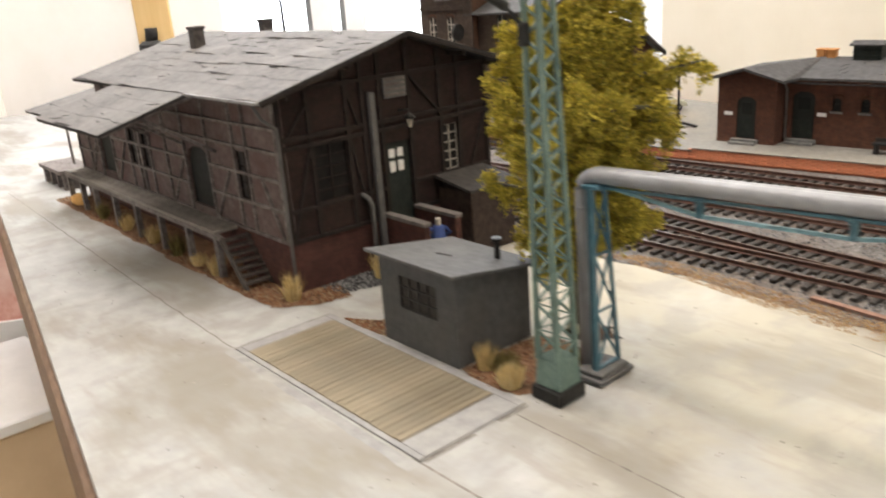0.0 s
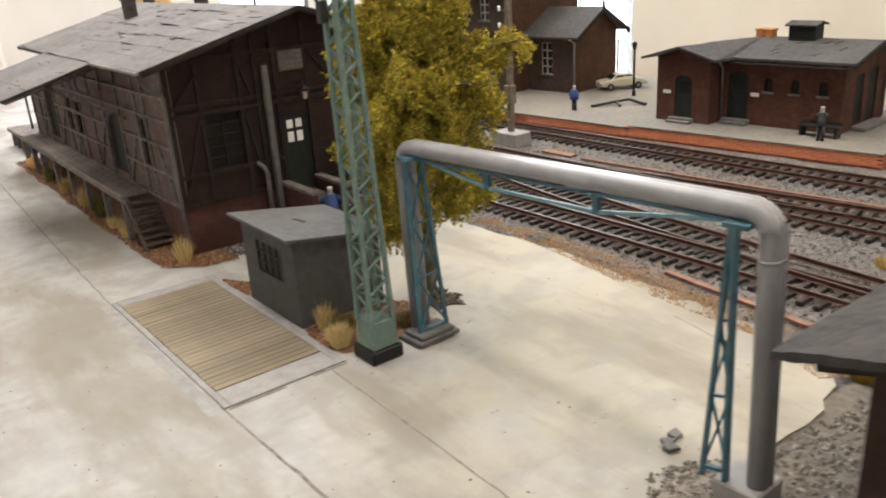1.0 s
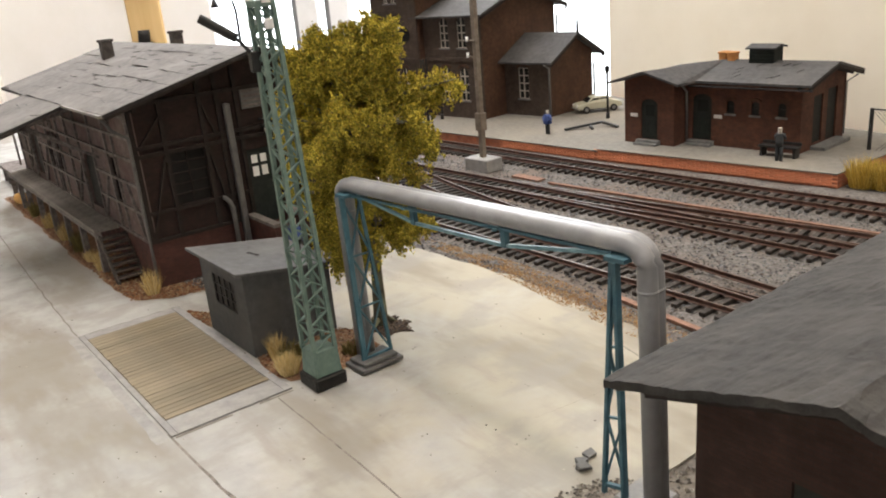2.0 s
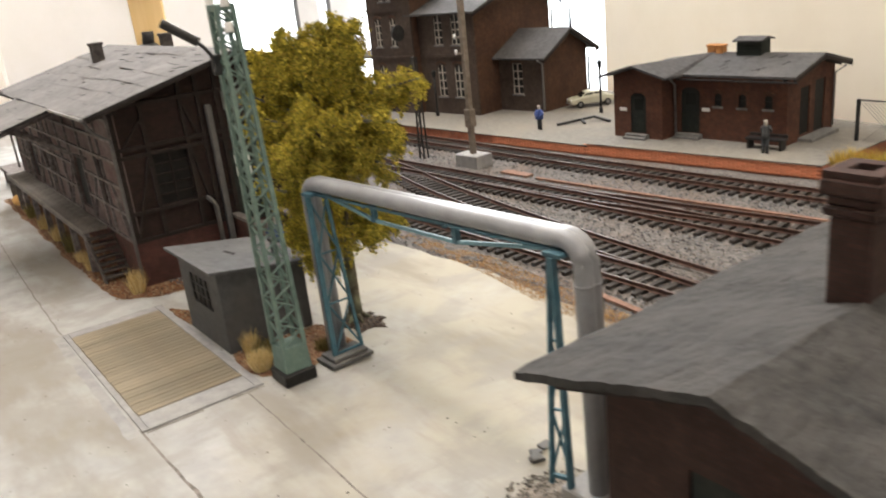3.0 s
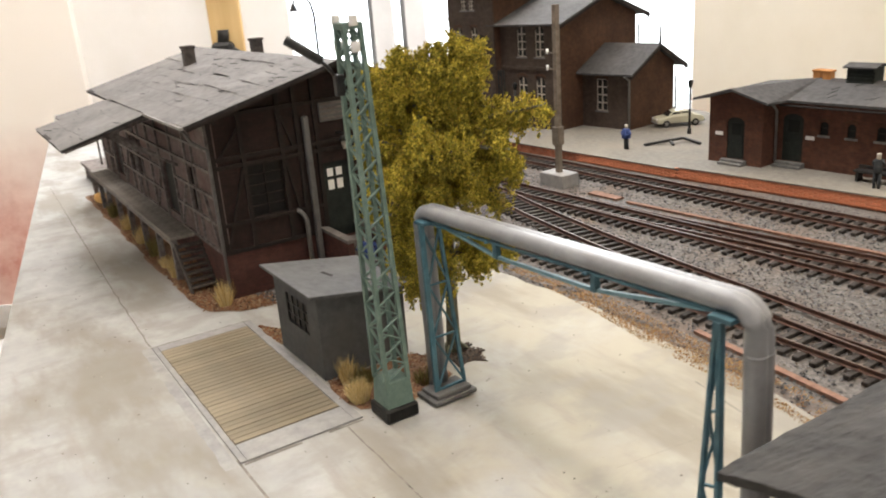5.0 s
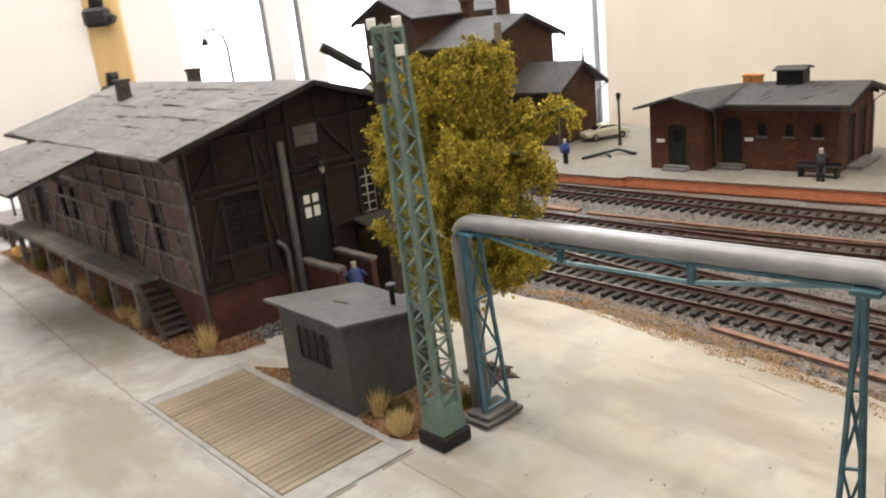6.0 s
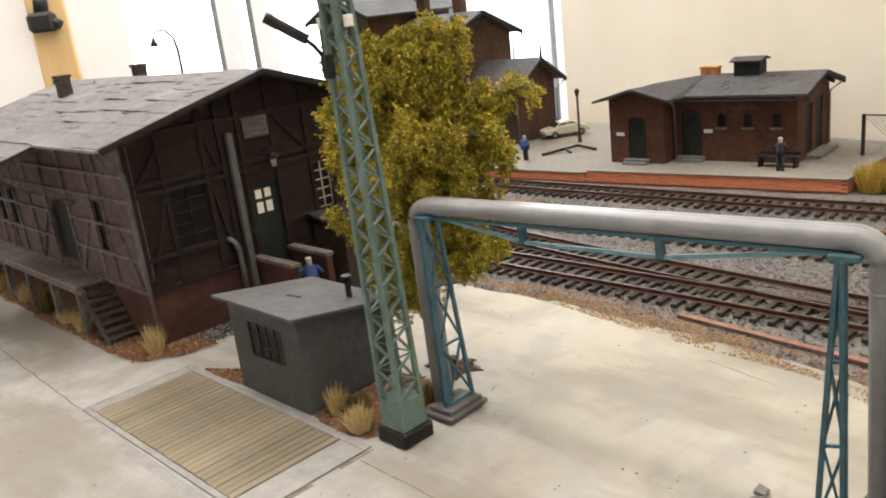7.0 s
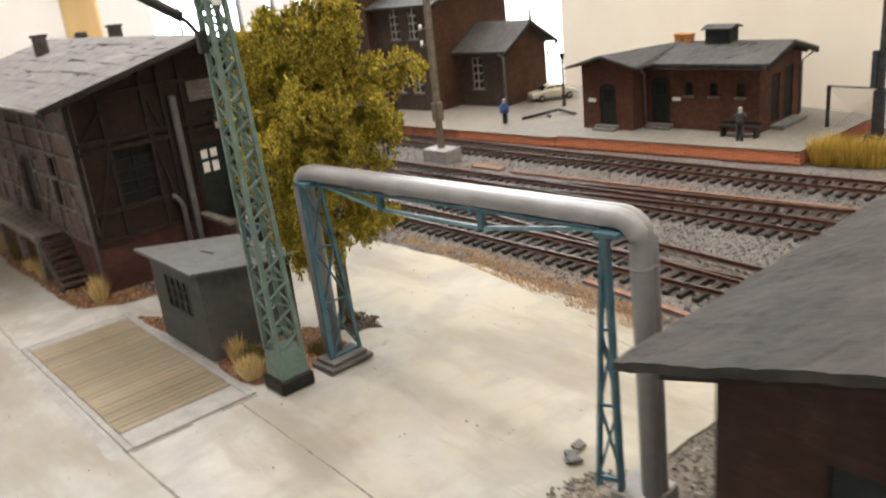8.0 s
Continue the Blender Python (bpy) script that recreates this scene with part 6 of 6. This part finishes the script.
for z in (5.3, 9.7, 12.0):
    beampart("string_course", (-14.0, -0.97, z), (-7.44, -0.97, z), 0.14, 0.3, STATIONFRONT, stn)
house_walls(stn, -19.0, -14.0, 3, 10.4, 0, 5.1, [(-17.2, -16.0, 1.5, 4.2)], [], STATIONFRONT)
front_window(stn, -17.2, -16.0, 3.0, 1.5, 4.2, 2, 4)
gable_roof(stn, -19.0, -14.0, 3, 10.4, 5.1, 6.8, 0.9, 0.9, SLATE, "x")
clock = beampart("clock_arm", (-8.6, -0.9, 7.6), (-8.6, -1.9, 7.6), 0.1, 0.1, IRON, stn)
bm = bmesh.new()
tube(bm, [(-8.75, -1.7, 7.6), (-8.45, -1.7, 7.6)], 0.75, 18)
part("clock_case", bm, IRON, clock, "round black station clock")
for x, y in ((-6.5, 6.2), (-2.0, 6.0), (-10.7, 6.5)):
    bm = bmesh.new()
    z = 10.6 if x > -8 else 13.0
    box(bm, x - 0.5, x + 0.5, y - 0.45, y + 0.45, z, z + 2.2)
    box(bm, x - 0.62, x + 0.62, y - 0.57, y + 0.57, z + 2.2, z + 2.45)
    part("chimney", bm, STATIONBRICK, stn, bevel=0.03)
bm = bmesh.new()
tube(bm, [(0.85, 12.0, MH_ - 0.5), (0.15, 11.2, MH_ - 1.2), (0.15, 11.15, 5)], 0.1, 8)
part("downpipe", bm, ZINC, stn)
bm = bmesh.new()
tube(bm, [(6.2, 10.4, 4.6), (5.5, 9.75, 3.8), (5.5, 9.75, 0.2)], 0.1, 8)
part("downpipe", bm, ZINC, stn)
bm = bmesh.new()
tube(bm, [(5.5, 2.2, 4.6), (5.4, 3.0, 4.2), (5.4, 3.0, 0.2)], 0.09, 8)
part("downpipe", bm, ZINC, stn)


def car(x, y, z, rz):
    c = thing("car", x, y, z, rz, "cream model saloon car parked by the station", "car")
    c.matrix_basis = c.matrix_basis @ Matrix.Scale(0.9, 4)
    bm = bmesh.new()
    prof = [(-2.28, 0.40), (-2.40, 0.6), (-2.32, 0.86), (-1.95, 0.99), (-1.32, 1.05), (-0.95, 1.36), (-0.6, 1.54), (-0.1, 1.62), (0.5, 1.60), (0.95, 1.46), (1.4, 1.12), (1.95, 1.03), (2.3, 0.88), (2.40, 0.6), (2.3, 0.40)]
    prism(bm, [(px, -0.88, pz) for px, pz in prof], (0, 1.76, 0))
    for v in bm.verts:
        if v.co.z > 1.2:
            v.co.y *= 0.82
    part("body", bm, CARPAINT, c, bevel=0.07)
    for s in (-1, 1):
        bm = bmesh.new()
        prism(bm, [(-1.2, s * 0.84, 1.08), (-0.72, s * 0.765, 1.46), (-0.05, s * 0.765, 1.46), (-0.05, s * 0.84, 1.08)], (0, s * 0.02, 0))
        part("side_window", bm, DARKGLASS, c)
        bm = bmesh.new()
        prism(bm, [(0.05, s * 0.84, 1.08), (0.05, s * 0.765, 1.46), (0.72, s * 0.765, 1.46), (1.15, s * 0.84, 1.08)], (0, s * 0.02, 0))
        part("side_window", bm, DARKGLASS, c)
        for wx in (-1.45, 1.45):
            bm = bmesh.new()
            tube(bm, [(wx, s * 0.62, 0.36), (wx, s * 0.92, 0.36)], 0.36, 14)
            w = part("wheel", bm, IRON, c)
            bm = bmesh.new()
            tube(bm, [(wx, s * 0.90, 0.36), (wx, s * 0.94, 0.36)], 0.19, 12)
            part("hubcap", bm, ZINC, w)
        bm = bmesh.new()
        tube(bm, [(-2.3, s * 0.6, 0.78), (-2.4, s * 0.6, 0.78)], 0.14, 10)
        part("headlight", bm, WHITEPORC, c)
    boxpart("bumper", (-2.48, -2.36, -0.85, 0.85, 0.42, 0.54), ZINC, c, bevel=0.02)
    boxpart("bumper", (2.36, 2.48, -0.85, 0.85, 0.42, 0.54), ZINC, c, bevel=0.02)
    bm = bmesh.new()
    prism(bm, [(-1.33, -0.7, 1.1), (-1.33, 0.7, 1.1), (-0.83, 0.62, 1.48), (-0.83, -0.62, 1.48)], (-0.03, 0, 0.03))
    part("windscreen", bm, DARKGLASS, c)
    return c


car(-15.6, 50.4, 0.36, 62)


def platform_lamp(x, y, z, h):
    l = thing("platform_lamp", x, y, z, 0, "black cast-iron platform lamp post with lantern", "lamp", "platform lamps")
    bm = bmesh.new()
    tube(bm, [(0, 0, 0), (0, 0, 0.5)], 0.17, 8)
    tube(bm, [(0, 0, 0.5), (0, 0, h - 0.7)], 0.10, 8)
    part("post", bm, IRON, l)
    bm = bmesh.new()
    tube(bm, [(0, 0, h - 0.7), (0, 0, h - 0.2)], 0.14, 6, 0.24)
    part("lantern", bm, DARKGLASS, l)
    bm = bmesh.new()
    tube(bm, [(0, 0, h - 0.2), (0, 0, h)], 0.30, 6, 0.05)
    part("lantern_top", bm, IRON, l)


platform_lamp(-12.2, 48.0, 0.36, 4.6)
platform_lamp(-26.6, 40.6, 0.36, 4.4)
rod = thing("barrow_frame", -10.3, 43.6, 0.36, 0, "black iron frame lying on the platform", "frame")
beampart("bar", (-1.3, -1.6, 0.12), (0.0, 1.5, 0.35), 0.28, 0.18, IRON, rod)
beampart("bar", (0.0, 1.5, 0.35), (1.8, 1.4, 0.12), 0.25, 0.18, IRON, rod)
beampart("bar", (-0.4, 0.4, 0.25), (0.4, -0.1, 0.08), 0.2, 0.14, IRON, rod)

pole = thing("concrete_pole", -9.6, 31.3, -0.45, 3, "slim weathered pole on a pale concrete block", "pole")
boxpart("block", (-1.2, 1.2, -0.8, 0.8, 0, 1.0), SLABGREY, pole, "pale concrete foundation block", bevel=0.06)
WPOLE = mat("weathered_pole", (0.14, 0.115, 0.09), (0.24, 0.205, 0.17), 250, 0.85, 0.3)
beampart("shaft", (0, 0, 0.9), (0.05, 0, 12.6), 0.36, 0.36, WPOLE, pole)
boxpart("clamp", (-0.32, 0.32, -0.3, 0.3, 3.0, 4.3), WPOLE, pole, bevel=0.03)
for z in (9.4, 8.3):
    beampart("bracket", (0, -0.2, z), (-0.7, -0.3, z + 0.05), 0.09, 0.09, WPOLE, pole)
    bm = bmesh.new()
    tube(bm, [(-0.55, -0.3, z - 0.05), (-0.55, -0.3, z + 0.1), (-0.55, -0.3, z + 0.3)], 0.10, 8)
    part("insulator", bm, WHITEPORC, pole, "white porcelain insulator")
sm = thing("signal_mast", -15.5, 30.9, -0.45, 3, "dark lattice signal mast between the tracks", "mast")
for sx in (-0.28, 0.28):
    for sy in (-0.2, 0.2):
        beampart("post", (sx, sy, 0), (sx * 0.6, sy * 0.6, 8.0), 0.1, 0.1, IRON, sm)
for i in range(10):
    k0, k1 = 1 - 0.04 * i, 1 - 0.04 * (i + 1)
    s = 1 if i % 2 else -1
    beampart("brace", (-0.28 * s * k0, -0.2, 0.8 * i), (0.28 * s * k1, -0.2, 0.8 * (i + 1)), 0.08, 0.05, IRON, sm)
lp = thing("street_lamp", -42.5, 28.2, -0.4, 0, "tall black curved street lamp behind the goods shed", "lamp")
bm = bmesh.new()
tube(bm, [(0, 0, 0), (0, 0, 12.4), (-0.15, -0.2, 13.5), (-0.6, -0.7, 14.2), (-1.2, -1.3, 14.1), (-1.4, -1.5, 13.5)], 0.16, 8, 0.09)
part("post", bm, IRON, lp)
bm = bmesh.new()
tube(bm, [(-1.4, -1.5, 12.8), (-1.4, -1.5, 13.2), (-1.4, -1.5, 13.55)], 0.42, 10, 0.12)
part("shade", bm, IRON, lp)

# fence and mast beyond the platform end
fence = thing("wire_fence", 11.2, 46.4, -0.3, -4, "black wire-mesh fence behind the yellow grass", "fence")
for x in (0, 5.5, 11, 16.5):
    beampart("post", (x, 0, 0), (x, 0, 3.5), 0.18, 0.18, IRON, fence)
beampart("top_rail", (0, 0, 3.45), (16.5, 0, 3.45), 0.08, 0.08, IRON, fence)
for i in range(66):
    x = 16.5 * i / 66
    for a, b in ((x, x + 3.3), (x + 3.3, x)):
        if max(a, b) <= 16.5:
            beampart("wire", (a, 0, 0.4), (b, 0, 3.42), 0.018, 0.018, GREYFIG, fence)
tm = thing("tall_mast", 14.1, 46.9, -0.3, 0, "tall dark slender mast behind the fence", "mast")
boxpart("foot", (-0.7, 0.7, -0.6, 0.6, 0, 0.5), IRON, tm, bevel=0.05)
beampart("shaft", (0, 0, 0.4), (0.1, 0, 16), 0.36, 0.36, GREYFIG, tm)
boxpart("lower_shaft", (-0.3, 0.3, -0.25, 0.25, 0.4, 3.2), GREYFIG, tm)
boxpart("box", (-0.5, -0.2, -0.3, 0.1, 3.4, 5.6), GREYFIG, tm)
for i in range(9):
    grass_tuft(13.6 + 1.25 * i, 41.2 + 0.25 * i + RNG.uniform(-0.4, 0.4), -0.35, 1.05, 2.0, 800, YELLOWGRASS, "thick yellow grass tuft at the platform end", 80 + i)
grass_tuft(23.3, 16.5, -0.35, 1.2, 1.5, 1400, YELLOWGRASS, "large yellow grass tuft at the gravel edge", 95)
grass_tuft(24.9, 17.0, -0.35, 1.1, 1.3, 1000, YELLOWGRASS, "yellow grass tuft at the gravel edge", 96)
for i, (x, y) in enumerate(((21.5, 25.3), (23.8, 25.9), (26.5, 26.0), (19.6, 25.6))):
    grass_tuft(x, y, -0.42, 0.7, 0.6, 200, YELLOWGRASS if i % 2 else STRAW, "low yellow weeds between the tracks", 97 + i)

# ---- brick lamp hut nearest the camera ----
nh = thing("brick_hut", 31.0, 4.4, 0, 0, "dark brick hut with a sanded felt gable roof", "hut")
NW, NL, NE, NR = 2.9, 13.0, 6.75, 7.7
house_walls(nh, -NW, NW, 0, NL, -0.3, NE, [(-1.15, 2.0, 0.0, 5.6)], [], NEARBRICK)
boxpart("door", (-1.15, 2.0, 0.08, 0.16, 0.0, 5.6), GREENDOOR, nh, "dark green door")
gable_fill(nh, -NW + 0.02, NW - 0.02, 0, NE, NR - 0.1, 0.0, 0.2, "y", NEARBRICK)
bm = bmesh.new()
for e in (-1, 1):
    prism(bm, [(e * 3.95, -1.15, NE - 0.1), (e * 3.95, NL + 0.9, NE - 0.1), (0, NL + 0.9, NR), (0, -1.15, NR)], (0, 0, 0.17))
bmesh.ops.remove_doubles(bm, verts=bm.verts, dist=0.002)
bmesh.ops.subdivide_edges(bm, edges=list(bm.edges), cuts=44, use_grid_fill=True)
for v in bm.verts:
    v.co.z += 0.06 * noise.noise(v.co * 0.7) + 0.035 * noise.noise(v.co * 2.2) + 0.025 * noise.noise(v.co * 5) + 0.015 * noise.noise(v.co * 11)
part("roof", bm, NEARFELT, nh)
for y in (-0.55, 12.6):
    for e in (-1, 1):
        beampart("rafter", (e * 3.5, y, NE - 0.22), (0, y, NR - 0.16), 0.2, 0.2, DT, nh)
bm = bmesh.new()
box(bm, -0.37, 0.37, -0.37, 0.37, 0, 1.75)
ch = part("chimney", bm, NEARBRICK, nh, "square brick chimney with stepped cap", bevel=0.05)
ch.matrix_basis = pose(-0.3 * CM, 3.3 * CM, (NR - 0.25) * CM, 0, 0, 0)
for h, z0, z1 in ((0.45, 1.75, 1.92), (0.41, 1.92, 2.1), (0.50, 2.1, 2.38)):
    boxpart("cap_course", (-h, h, -h, h, z0, z1), NEARBRICK, ch, bevel=0.04)
for d in ((-0.47, 0.47, -0.47, -0.2), (-0.47, 0.47, 0.2, 0.47), (-0.47, -0.2, -0.2, 0.2), (0.2, 0.47, -0.2, 0.2)):
    boxpart("rim", (*d, 2.384, 2.50), NEARBRICK, ch)
# black sheet stands in for the shade down the flue
boxpart("flue_mouth", (-0.2, 0.2, -0.2, 0.2, 2.382, 2.39), BLACKBASE, ch, "black sheet for the shade in the flue mouth")
